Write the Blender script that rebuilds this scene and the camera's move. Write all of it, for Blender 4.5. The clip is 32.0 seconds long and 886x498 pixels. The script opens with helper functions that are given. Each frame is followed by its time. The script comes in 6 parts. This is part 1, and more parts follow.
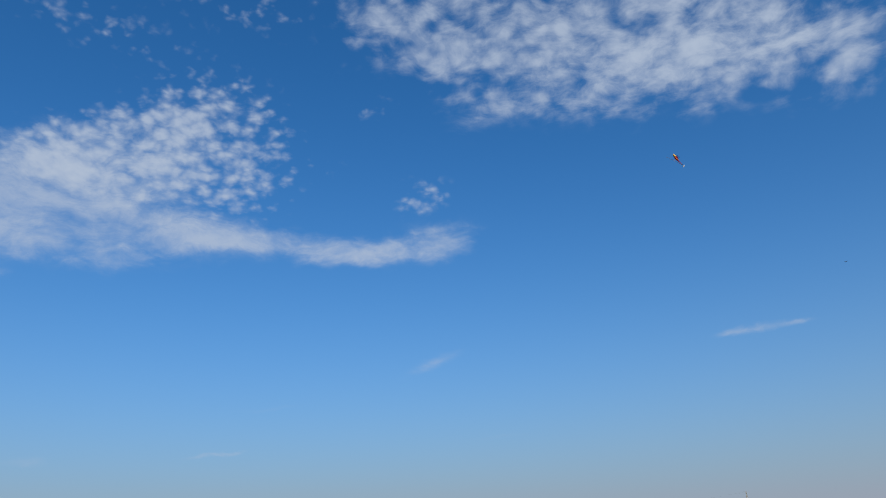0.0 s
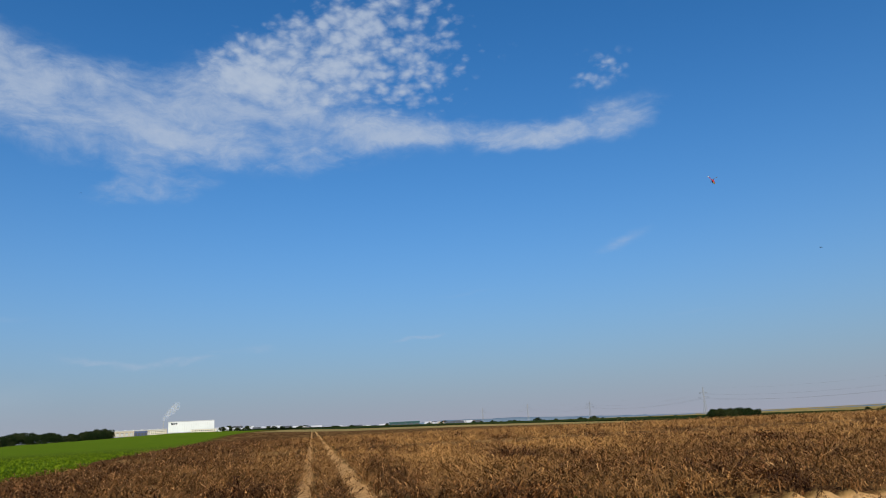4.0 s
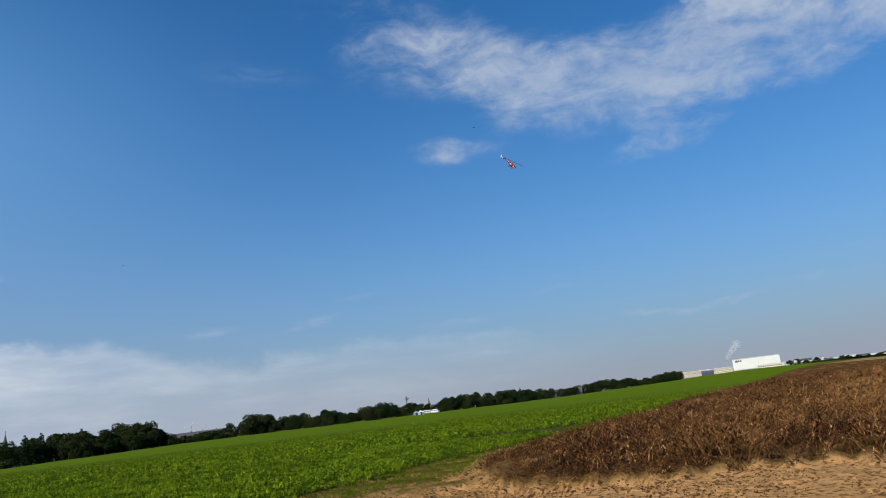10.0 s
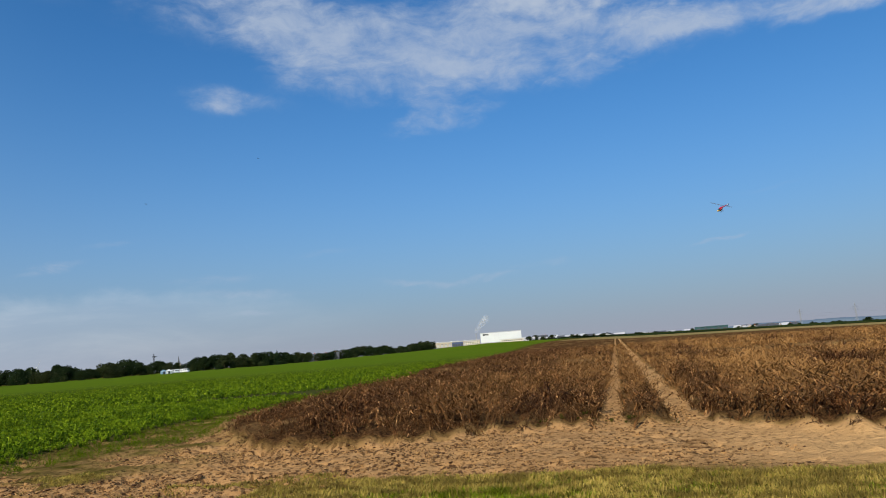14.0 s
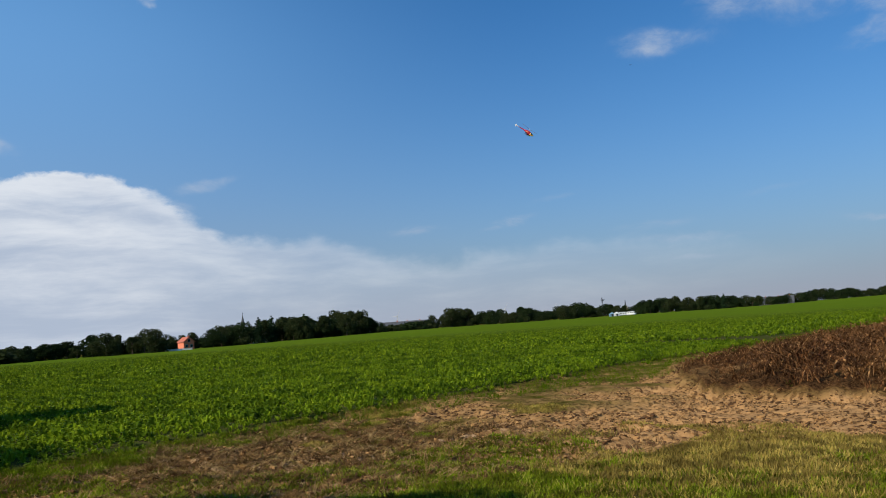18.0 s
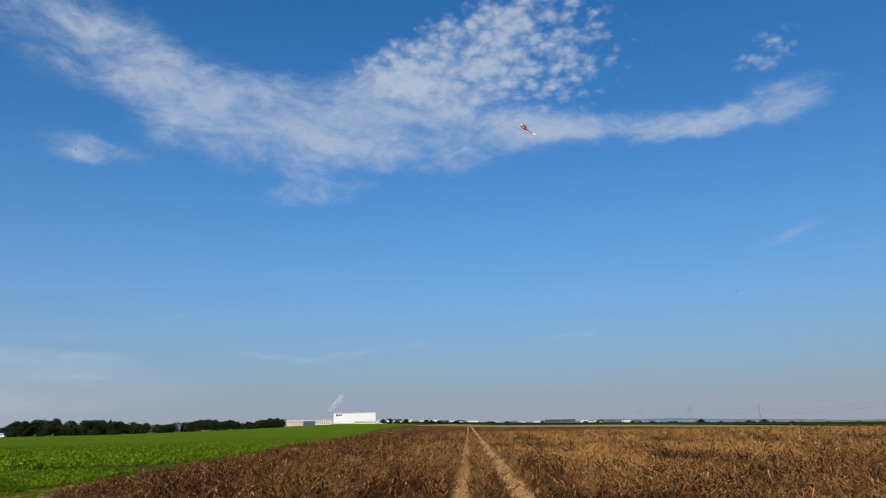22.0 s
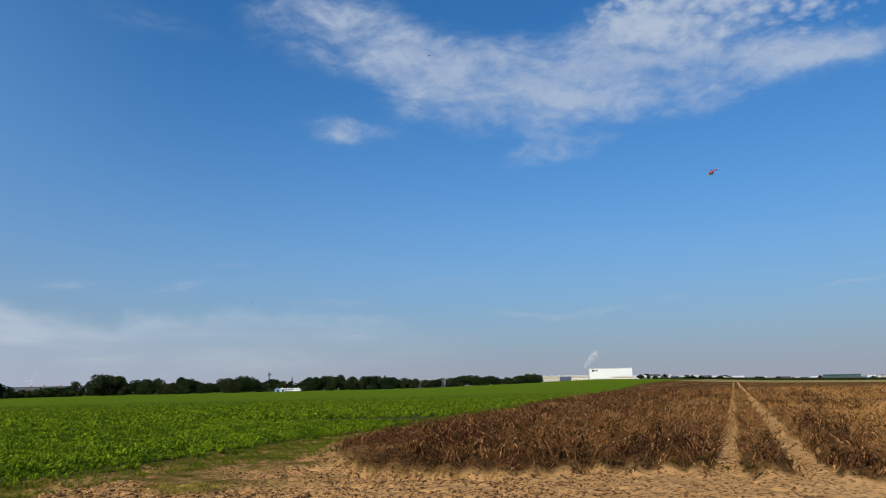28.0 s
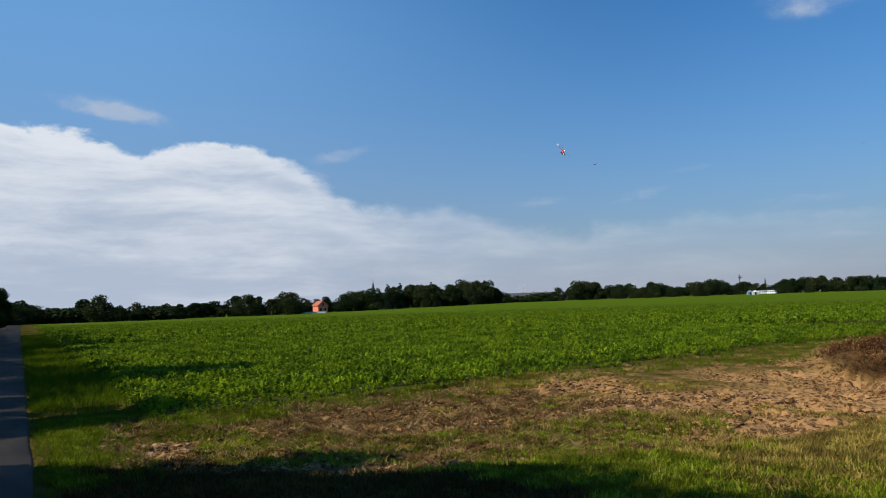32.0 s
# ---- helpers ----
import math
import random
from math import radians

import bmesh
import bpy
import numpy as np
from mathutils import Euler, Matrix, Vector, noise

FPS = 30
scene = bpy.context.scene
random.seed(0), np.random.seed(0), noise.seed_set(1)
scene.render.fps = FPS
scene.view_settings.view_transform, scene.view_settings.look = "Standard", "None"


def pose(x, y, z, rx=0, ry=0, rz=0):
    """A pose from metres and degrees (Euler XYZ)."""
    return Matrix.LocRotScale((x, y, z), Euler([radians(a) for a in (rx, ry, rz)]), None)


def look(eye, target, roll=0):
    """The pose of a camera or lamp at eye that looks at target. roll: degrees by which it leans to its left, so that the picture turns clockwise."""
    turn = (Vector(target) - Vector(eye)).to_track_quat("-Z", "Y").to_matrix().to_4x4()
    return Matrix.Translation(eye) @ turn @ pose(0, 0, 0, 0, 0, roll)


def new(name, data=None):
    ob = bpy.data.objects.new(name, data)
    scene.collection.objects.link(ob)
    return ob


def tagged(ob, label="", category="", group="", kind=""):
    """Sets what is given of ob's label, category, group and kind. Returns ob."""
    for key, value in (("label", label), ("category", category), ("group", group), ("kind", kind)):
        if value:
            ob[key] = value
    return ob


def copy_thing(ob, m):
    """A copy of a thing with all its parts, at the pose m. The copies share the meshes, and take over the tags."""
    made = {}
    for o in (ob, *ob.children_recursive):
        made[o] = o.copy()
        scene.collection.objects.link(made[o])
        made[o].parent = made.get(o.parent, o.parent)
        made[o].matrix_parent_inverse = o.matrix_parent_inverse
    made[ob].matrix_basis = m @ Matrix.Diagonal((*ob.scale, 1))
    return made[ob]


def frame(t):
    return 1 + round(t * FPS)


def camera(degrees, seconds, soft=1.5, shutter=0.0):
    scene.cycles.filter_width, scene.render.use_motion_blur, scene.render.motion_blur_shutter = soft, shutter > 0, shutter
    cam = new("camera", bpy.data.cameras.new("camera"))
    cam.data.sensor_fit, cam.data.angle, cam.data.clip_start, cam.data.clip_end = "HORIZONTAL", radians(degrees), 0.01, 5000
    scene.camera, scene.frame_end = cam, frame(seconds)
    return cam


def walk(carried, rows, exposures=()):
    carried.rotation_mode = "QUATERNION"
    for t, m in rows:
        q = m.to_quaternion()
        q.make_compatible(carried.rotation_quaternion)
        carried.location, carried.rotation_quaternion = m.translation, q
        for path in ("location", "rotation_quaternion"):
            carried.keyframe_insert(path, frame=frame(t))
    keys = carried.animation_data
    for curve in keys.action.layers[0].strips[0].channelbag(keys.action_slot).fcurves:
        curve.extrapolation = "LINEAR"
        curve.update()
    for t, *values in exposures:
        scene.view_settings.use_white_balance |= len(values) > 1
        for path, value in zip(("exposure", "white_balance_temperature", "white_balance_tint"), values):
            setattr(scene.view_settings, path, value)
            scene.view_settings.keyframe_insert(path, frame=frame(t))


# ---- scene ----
# ---- camera ----
cam = camera(61.3, 32.0, soft=1.0)
EYE = (0.0, 0.0, 1.7)
PATH = [
    (0, 111.33, 2.76, -24.57), (0.5, 112.06, 1.99, -21.63), (1, 111.41, 2.08, -20.29), (1.5, 110.60, 2.79, -20.63),
    (2, 110.26, 2.43, -22.62), (2.5, 110.32, 0.92, -23.01), (4.5, 99.94, 3.79, -3.43), (5, 97.40, 3.50, 3.43),
    (5.5, 96.16, 3.04, 12.26), (6, 94.00, 3.06, 24.56), (6.5, 92.94, 2.98, 37.70), (7, 93.85, 3.80, 42.50),
    (7.5, 95.10, 4.65, 45.05), (8, 98.39, 5.80, 44.86), (8.5, 100.89, 6.53, 42.93), (9, 102.23, 6.59, 41.49),
    (9.5, 102.62, 6.86, 38.13), (10, 102.16, 6.60, 30.89), (10.5, 101.41, 6.46, 22.33), (11, 100.10, 6.54, 13.51),
    (11.5, 99.28, 6.60, 4.12), (12, 99.53, 6.36, -1.64), (12.5, 99.85, 6.36, -2.70), (13, 99.74, 5.99, -0.32),
    (13.5, 99.61, 5.52, 3.91), (14, 97.75, 4.33, 12.60), (14.5, 95.42, 2.91, 23.41), (15, 94.42, 2.52, 36.79),
    (15.5, 94.19, 1.97, 46.81), (17.5, 95.37, 3.00, 50.67), (18, 95.86, 3.78, 45.62), (18.5, 96.00, 4.28, 40.90),
    (19, 95.89, 4.93, 34.23), (19.5, 95.34, 5.10, 23.00), (20, 98.58, 3.19, 10.99), (20.5, 99.88, 2.43, 9.33),
    (21, 100.05, 1.63, 9.63), (21.5, 100.64, 1.35, 6.35), (22, 103.33, 1.20, 1.57), (22.5, 107.15, 0.55, -2.35),
    (23, 108.82, 0.38, -6.09), (23.5, 110.18, 0.23, -9.96), (24, 110.98, 1.69, -15.45), (24.5, 110.58, 2.06, -20.03),
    (26.5, 106.46, 2.34, -8.45), (27, 105.50, 2.58, 0.50), (27.5, 104.68, 2.12, 10.61), (28, 100.44, 1.14, 20.63),
    (28.5, 97.11, 0.91, 30.80), (29, 95.86, 0.29, 44.49), (29.5, 94.28, 0.32, 52.84), (30, 93.12, 0.65, 57.91),
    (30.5, 92.73, 1.11, 60.23), (31, 93.20, 1.08, 60.40), (31.5, 93.59, 1.44, 58.69), (32, 94.09, 1.80, 55.20),
]
walk(cam, [(t, pose(*EYE, rx, ry, rz)) for t, rx, ry, rz in PATH], exposures=[(0.0, 0.0), (32.0, 0.0)])

# ---- world and sun ----
SUN_AZ, SUN_EL = 190.0, 36.0          # degrees clockwise from +y, and above the horizon


def compass(az, dist, z=0.0):
    a = radians(az)
    return Vector((dist * math.sin(a), dist * math.cos(a), z))


def make_world():
    w = bpy.data.worlds.new("world")
    scene.world = w
    w.use_nodes = True
    nt = w.node_tree
    nt.nodes.clear()
    N, L = nt.nodes.new, nt.links.new

    def put(sock, v):
        if hasattr(v, "is_linked"):
            L(v, sock)
        else:
            sock.default_value = v

    def math_(op, a, b=0.0, c=0.0, clamp=False):
        n = N("ShaderNodeMath")
        n.operation, n.use_clamp = op, clamp
        for i, v in enumerate((a, b, c)):
            put(n.inputs[i], v)
        return n.outputs[0]

    def vmath(op, a, b=(0, 0, 0)):
        n = N("ShaderNodeVectorMath")
        n.operation = op
        put(n.inputs[0], a)
        put(n.inputs[1], b)
        return n.outputs["Value"] if op in ("DOT_PRODUCT", "LENGTH") else n.outputs[0]

    def comb(x, y, z=0.0):
        n = N("ShaderNodeCombineXYZ")
        for i, v in enumerate((x, y, z)):
            put(n.inputs[i], v)
        return n.outputs[0]

    def ramp(v, a, b):
        n = N("ShaderNodeMapRange")
        n.interpolation_type = "SMOOTHSTEP"
        put(n.inputs[0], v)
        n.inputs[1].default_value, n.inputs[2].default_value = a, b
        return n.outputs[0]

    def noise_(vec, scale, detail=4.0, rough=0.55, distort=0.0):
        n = N("ShaderNodeTexNoise")
        put(n.inputs["Vector"], vec)
        n.inputs["Scale"].default_value, n.inputs["Detail"].default_value = scale, detail
        n.inputs["Roughness"].default_value, n.inputs["Distortion"].default_value = rough, distort
        return n.outputs[0]

    def mix(f, a, b, kind="MIX"):
        n = N("ShaderNodeMix")
        n.data_type, n.blend_type = "RGBA", kind
        put(n.inputs[0], f)
        put(n.inputs[6], a)
        put(n.inputs[7], b)
        return n.outputs[2]

    sky = N("ShaderNodeTexSky")
    sky.sky_type, sky.sun_disc = "NISHITA", False
    sky.sun_elevation, sky.sun_rotation = radians(SUN_EL), radians(SUN_AZ)
    sky.air_density, sky.dust_density, sky.ozone_density = SKY_AIR, SKY_DUST, SKY_OZONE

    way = vmath("NORMALIZE", N("ShaderNodeTexCoord").outputs["Generated"])
    sep = N("ShaderNodeSeparateXYZ")
    L(way, sep.inputs[0])
    x, y, z = sep.outputs
    az = math_("MULTIPLY", math_("ARCTAN2", x, y), 180 / math.pi)
    el = math_("MULTIPLY", math_("ARCSINE", z), 180 / math.pi)
    here = comb(az, el)

    def mass(blobs, here):
        """Soft heaps that add up: each falls off smoothly from its middle."""
        total, spot = 0.0, here
        for a, e, ra, re, tilt, weight in blobs:
            m = N("ShaderNodeMapping")
            m.vector_type = "TEXTURE"
            L(spot, m.inputs[0])
            m.inputs["Location"].default_value = (a, e, 0)
            m.inputs["Rotation"].default_value = (0, 0, radians(tilt))
            m.inputs["Scale"].default_value = (ra, re, 1)
            d = vmath("DOT_PRODUCT", m.outputs[0], m.outputs[0])
            total = math_("MULTIPLY_ADD", math_("EXPONENT", math_("MULTIPLY", d, -1.0)), weight, total)
            spot = vmath("ADD", here, math_("MULTIPLY", total, 1e-7))      # one after the other, which keeps the shader small
        return total

    def line(v, points):
        """A value that runs straight from point to point."""
        total = points[0][1]
        for (x0, y0), (x1, y1) in zip(points, points[1:]):
            n = N("ShaderNodeMapRange")
            put(n.inputs[0], v)
            for i, k in enumerate((x0, x1, 0.0, y1 - y0)):
                n.inputs[i + 1].default_value = k
            total = math_("ADD", total, n.outputs[0])
        return total

    # frayed by noise at several sizes, so that no edge is a clean curve
    def bent(by, size, amount):
        n = N("ShaderNodeTexNoise")
        L(vmath("MULTIPLY", here, by), n.inputs["Vector"])
        n.inputs["Scale"].default_value, n.inputs["Detail"].default_value = size, 3.0
        return vmath("ADD", here, vmath("MULTIPLY", vmath("SUBTRACT", n.outputs[1], (0.5, 0.5, 0.5)), (amount, amount, 0.0)))

    def cells(warp, by, soft):
        n = N("ShaderNodeTexVoronoi")
        n.feature, n.voronoi_dimensions = "SMOOTH_F1", "2D"
        L(vmath("MULTIPLY", warp, by), n.inputs["Vector"])
        n.inputs["Scale"].default_value, n.inputs["Smoothness"].default_value = 1.0, soft
        return math_("SUBTRACT", 0.42, n.outputs["Distance"])

    loose = bent((0.16, 0.24, 0.0), 1.0, 3.0)
    fray = math_("SUBTRACT", noise_(vmath("MULTIPLY", loose, (0.11, 0.26, 0.0)), 1.0, 9.0, 0.64), 0.5)
    fine = math_("SUBTRACT", noise_(vmath("MULTIPLY", loose, (0.55, 1.05, 0.0)), 1.0, 6.0, 0.62), 0.5)
    curl = bent((0.9, 1.2, 0.0), 1.0, 0.9)
    puff = cells(bent((0.5, 0.7, 0.0), 1.0, 1.3), (0.66, 1.05, 0.0), 0.45)
    crumb = cells(curl, (1.45, 2.3, 0.0), 0.4)
    heap = cells(bent((0.22, 0.35, 0.0), 1.0, 2.6), (0.36, 0.50, 0.0), 0.6)

    def full(v):
        return math_("SUBTRACT", 1.0, math_("EXPONENT", math_("MULTIPLY", v, -1.0)))

    sheet = full(mass(SHEET_CLOUDS, bent((0.30, 0.55, 0.0), 1.0, 1.7)))
    tex = math_("ADD", math_("MULTIPLY", fray, 2.6), math_("MULTIPLY", fine, 0.8))
    body = math_("MINIMUM", math_("MAXIMUM", math_("ADD", math_("MULTIPLY_ADD", fray, 1.4, 0.60), math_("MULTIPLY", fine, 0.55)), 0.15), 0.82)
    d_sheet = math_("MULTIPLY", ramp(math_("ADD", sheet, math_("MULTIPLY", tex, 0.60)), 0.02, 0.86), math_("MULTIPLY", ramp(sheet, 0.0, 0.42), body))
    flock = full(mass(FLOCK_CLOUDS, here))
    grain = math_("ADD", math_("MULTIPLY", puff, 1.25), math_("ADD", math_("MULTIPLY", crumb, 0.55), math_("ADD", math_("MULTIPLY", fray, 1.6), math_("MULTIPLY", fine, 0.9))))
    d_flock = math_("MULTIPLY", ramp(math_("ADD", math_("MULTIPLY_ADD", flock, 1.5, -0.70), grain), -0.25, 1.15), math_("MULTIPLY", ramp(flock, 0.03, 0.45), 0.80))
    high = full(mass(HIGH_CLOUDS, here))
    grain = math_("ADD", math_("MULTIPLY", heap, 0.9), math_("ADD", math_("MULTIPLY", puff, 0.6), math_("ADD", math_("MULTIPLY", fray, 2.2), math_("MULTIPLY", fine, 1.4))))
    d_high = math_("MULTIPLY", ramp(math_("ADD", math_("MULTIPLY_ADD", high, 1.5, -0.62), grain), -0.30, 1.35), math_("MULTIPLY", ramp(high, 0.03, 0.5), 0.84))

    streaks = math_("SUBTRACT", noise_(vmath("MULTIPLY", loose, (0.16, 0.85, 0.0)), 1.0, 6.0, 0.6, 0.4), 0.5)
    wisp = mass(WISP_CLOUDS, bent((0.55, 1.1, 0.0), 1.0, 0.9))
    grain = math_("ADD", math_("MULTIPLY_ADD", streaks, 3.2, 0.55), math_("MULTIPLY", fine, 1.8))
    d_wisp = math_("MULTIPLY", ramp(wisp, 0.05, 1.0), math_("MULTIPLY", math_("MINIMUM", math_("MAXIMUM", grain, 0.0), 1.2), 0.60))

    # the bank in the west: a lumpy bright rim, streaked grey below, that thins out northwards
    lumps = math_("SUBTRACT", noise_(vmath("MULTIPLY", bent((0.2, 0.3, 0.0), 1.0, 1.6), (0.20, 0.34, 0.0)), 1.0, 8.0, 0.58, 0.2), 0.5)
    depth = math_("ADD", math_("SUBTRACT", line(az, BANK_TOP), el), math_("ADD", math_("MULTIPLY", lumps, 3.4), math_("MULTIPLY", fine, 1.0)))
    thin = line(az, [(-70.0, 0.93), (-62.0, 0.72), (-54.0, 0.52), (-44.0, 0.40), (-32.0, 0.24), (-16.0, 0.0)])
    rim = ramp(math_("DIVIDE", depth, line(az, [(-70.0, 0.7), (-60.0, 1.8), (-45.0, 2.6)])), -0.15, 0.75)
    holes = ramp(math_("ADD", fray, math_("MULTIPLY", lumps, 0.6)), -0.55, 0.05)
    d_bank = math_("MULTIPLY", math_("MULTIPLY", rim, thin), math_("MULTIPLY_ADD", holes, 0.35, 0.65))
    slant = N("ShaderNodeMapping")
    L(bent((0.10, 0.16, 0.0), 1.0, 1.6), slant.inputs[0])
    slant.inputs["Rotation"].default_value = (0, 0, radians(12))
    slant.inputs["Scale"].default_value = (0.055, 0.30, 1)
    shade = noise_(slant.outputs[0], 1.2, 7.0, 0.62, 0.15)
    shade = math_("ADD", shade, math_("MULTIPLY_ADD", el, 0.021, -0.15))
    shade = math_("ADD", shade, math_("MULTIPLY", ramp(depth, 2.6, 0.0), 0.14))
    bank_col = mix(ramp(shade, 0.30, 0.74), (*BANK_SHADE, 1), (*BANK_LIGHT, 1))

    # milky air towards the horizon
    haze = math_("POWER", math_("SUBTRACT", 1.0, math_("MAXIMUM", z, 0.0, clamp=True)), 5.2)
    low = math_("POWER", math_("SUBTRACT", 1.0, math_("MAXIMUM", z, 0.0, clamp=True)), 11.0)
    veil = math_("MULTIPLY", ramp(az, -36.0, -80.0), math_("MULTIPLY", ramp(el, 39.0, 19.0), 0.76))            # brighter thin air towards the cloud bank
    col = mix(1.0, sky.outputs[0], (*SKY_TINT, 1), "MULTIPLY")
    col = mix(veil, col, (*VEIL_COLOUR, 1))
    col = mix(math_("MULTIPLY", haze, HAZE_AMOUNT), col, (*HAZE_COLOUR, 1))
    col = mix(math_("MULTIPLY", low, 0.75), col, (*LOW_HAZE, 1))
    col = mix(d_wisp, col, (*WISP_COLOUR, 1))
    col = mix(d_sheet, col, (*CLOUD_COLOUR, 1))
    col = mix(d_flock, col, (*CLOUD_COLOUR, 1))
    col = mix(d_high, col, (*CLOUD_COLOUR, 1))
    col = mix(d_bank, col, bank_col)
    bg, out = N("ShaderNodeBackground"), N("ShaderNodeOutputWorld")
    L(col, bg.inputs[0])
    bg.inputs[1].default_value = SKY_STRENGTH
    L(bg.outputs[0], out.inputs[0])


SKY_STRENGTH = 0.093
SKY_AIR, SKY_DUST, SKY_OZONE = 1.0, 0.7, 4.0
SKY_TINT = (0.275, 0.915, 1.36)
HAZE_COLOUR, HAZE_AMOUNT = (3.05, 3.98, 4.68), 0.95
VEIL_COLOUR = (1.65, 4.15, 8.1)
LOW_HAZE = (3.75, 3.72, 4.62)
CLOUD_COLOUR = (4.75, 5.6, 7.0)
WISP_COLOUR = (4.6, 5.4, 6.8)
BANK_LIGHT, BANK_SHADE = (8.2, 8.6, 9.2), (4.7, 5.5, 6.9)
# azimuth, elevation, two half widths (degrees), tilt, weight
SHEET_CLOUDS = [
    (-32, 28.0, 6.0, 3.2, -6, 0.38), (-26.5, 26.0, 5.0, 2.6, -10, 0.62), (-21, 24.2, 4.6, 2.1, -16, 1.0), (-14, 23.6, 5.5, 2.1, -4, 0.95),
    (-7, 23.6, 5.5, 2.6, 0, 0.95), (0, 22.2, 5.5, 2.0, 0, 0.95), (7, 22.0, 5.0, 1.2, 3, 0.80), (13, 21.8, 4.5, 1.05, 0, 0.80),
    (18.5, 21.3, 4.0, 0.80, 2, 0.75), (25.6, 21.8, 2.5, 1.25, 0, 1.10), (22.0, 21.3, 2.5, 0.8, 4, 0.6), (-16.5, 20.9, 4.6, 1.5, 0, 0.80), (-8, 21.0, 5.0, 1.5, 0, 0.60), (-21.5, 21.6, 2.6, 1.2, 0, 0.55),
    (-27.4, 19.3, 3.2, 0.85, -4, 0.72), (-11.3, 17.5, 3.8, 0.80, 3, 0.95), (-12.5, 19.0, 2.6, 0.9, 0, 0.50), (0.5, 19.8, 3.0, 0.8, 0, 0.35), (-4, 26.2, 4.5, 2.6, 20, 0.50), (2, 26.6, 5.0, 3.0, 20, 0.45), (6.5, 29, 4.5, 3.4, 30, 0.22),
    (45, 33.0, 6.5, 1.8, -10, 0.80), (38, 32.3, 6.0, 2.0, -12, 0.50), (30, 31.2, 3.5, 1.2, 12, 0.40), (53, 33.2, 7.0, 2.4, -8, 0.55),
    (-79.5, 14.1, 3.0, 0.55, -6, 1.2), (-76.8, 13.7, 1.7, 0.60, -22, 0.8), (-63.0, 11.3, 2.0, 0.55, 14, 0.75), (-64.6, 9.7, 1.2, 0.4, 0, 0.5),
]
FLOCK_CLOUDS = [
    (-4.5, 27.0, 4.2, 2.2, 22, 0.95), (0.5, 27.0, 4.6, 3.0, 12, 1.05), (4.5, 29.6, 3.8, 3.2, 30, 0.90), (8.8, 29.6, 3.6, 3.4, 0, 0.95),
    (8.0, 25.2, 3.8, 2.2, 0, 0.85), (12.4, 28.0, 2.4, 2.8, 0, 0.42), (24.2, 25.4, 2.2, 1.2, 8, 0.90), (20.0, 32.0, 2.0, 0.8, 14, 0.42),
    (-3.0, 35.4, 7.5, 2.0, -6, 0.40), (10, 38.6, 7.5, 1.8, 0, 0.45), (-66, 24.4, 2.1, 1.0, 8, 0.95), (-74, 24.0, 1.2, 0.6, 0, 0.35), (17, 27.5, 3.0, 1.2, 0, 0.20),
]
HIGH_CLOUDS = [
    (22, 38.2, 5.0, 2.8, 0, 0.90), (29, 35.2, 4.6, 3.2, 0, 0.95), (37, 35.4, 7.0, 3.6, -8, 1.1), (46, 33.8, 7.0, 3.4, -8, 1.1), (55, 33.0, 7.0, 3.4, -8, 1.05),
    (59.5, 29.2, 4.4, 2.0, 6, 0.95), (50, 30.2, 5.0, 1.4, 4, 0.70), (46, 41, 22, 5.0, 0, 1.2), (37, 31.8, 5.5, 1.6, -4, 0.55),
]
WISP_CLOUDS = [
    (24.3, 12.6, 2.4, 0.50, 20, 0.55), (47.9, 13.0, 2.0, 0.30, 2, 1.0), (51.0, 12.9, 1.3, 0.24, 2, 0.8), (8.5, 6.4, 2.0, 0.18, 6, 0.9),
    (-14.5, 5.3, 2.6, 0.28, -8, 0.75), (-9.0, 5.3, 3.2, 0.28, 8, 0.85), (-3.0, 6.0, 1.3, 0.3, 0, 0.4), (-40.0, 7.5, 1.9, 0.35, 10, 0.8), (-47.4, 7.4, 2.1, 0.35, 2, 0.65),
    (-29.0, 6.4, 3.0, 0.40, 2, 0.55), (-27.0, 5.2, 4.5, 0.35, -3, 0.6), (-36, 9.2, 2.6, 0.3, 8, 0.35), (-21, 8.0, 2.6, 0.3, 4, 0.35), (-26.5, 3.7, 2.2, 0.25, -3, 0.5),
    (-43, 26, 5, 0.9, -4, 0.35), (12, 9.6, 3.0, 0.25, 6, 0.25), (29, 7.0, 3.0, 0.2, 3, 0.25),
]
# azimuth and height of the western bank's upper edge
BANK_TOP = [(-120, 14.5), (-92, 13.0), (-89.5, 13.8), (-87.5, 13.6), (-82.6, 12.7), (-77, 11.4), (-74, 12.1), (-69, 12.3), (-66.3, 11.0), (-63.7, 8.9),
            (-61.5, 7.6), (-58, 7.4), (-55, 7.9), (-52.5, 6.9), (-49.5, 5.7), (-44, 5.4), (-36, 6.0), (-28, 5.6), (-20, 4.6)]
make_world()

sun = new("sun", bpy.data.lights.new("sun", "SUN"))
sun.data.energy, sun.data.angle, sun.data.color = 5.0, radians(0.55), (1.0, 0.90, 0.72)
sun.matrix_basis = look(compass(SUN_AZ, 60, 60 * math.tan(radians(SUN_EL))), (0, 0, 0))

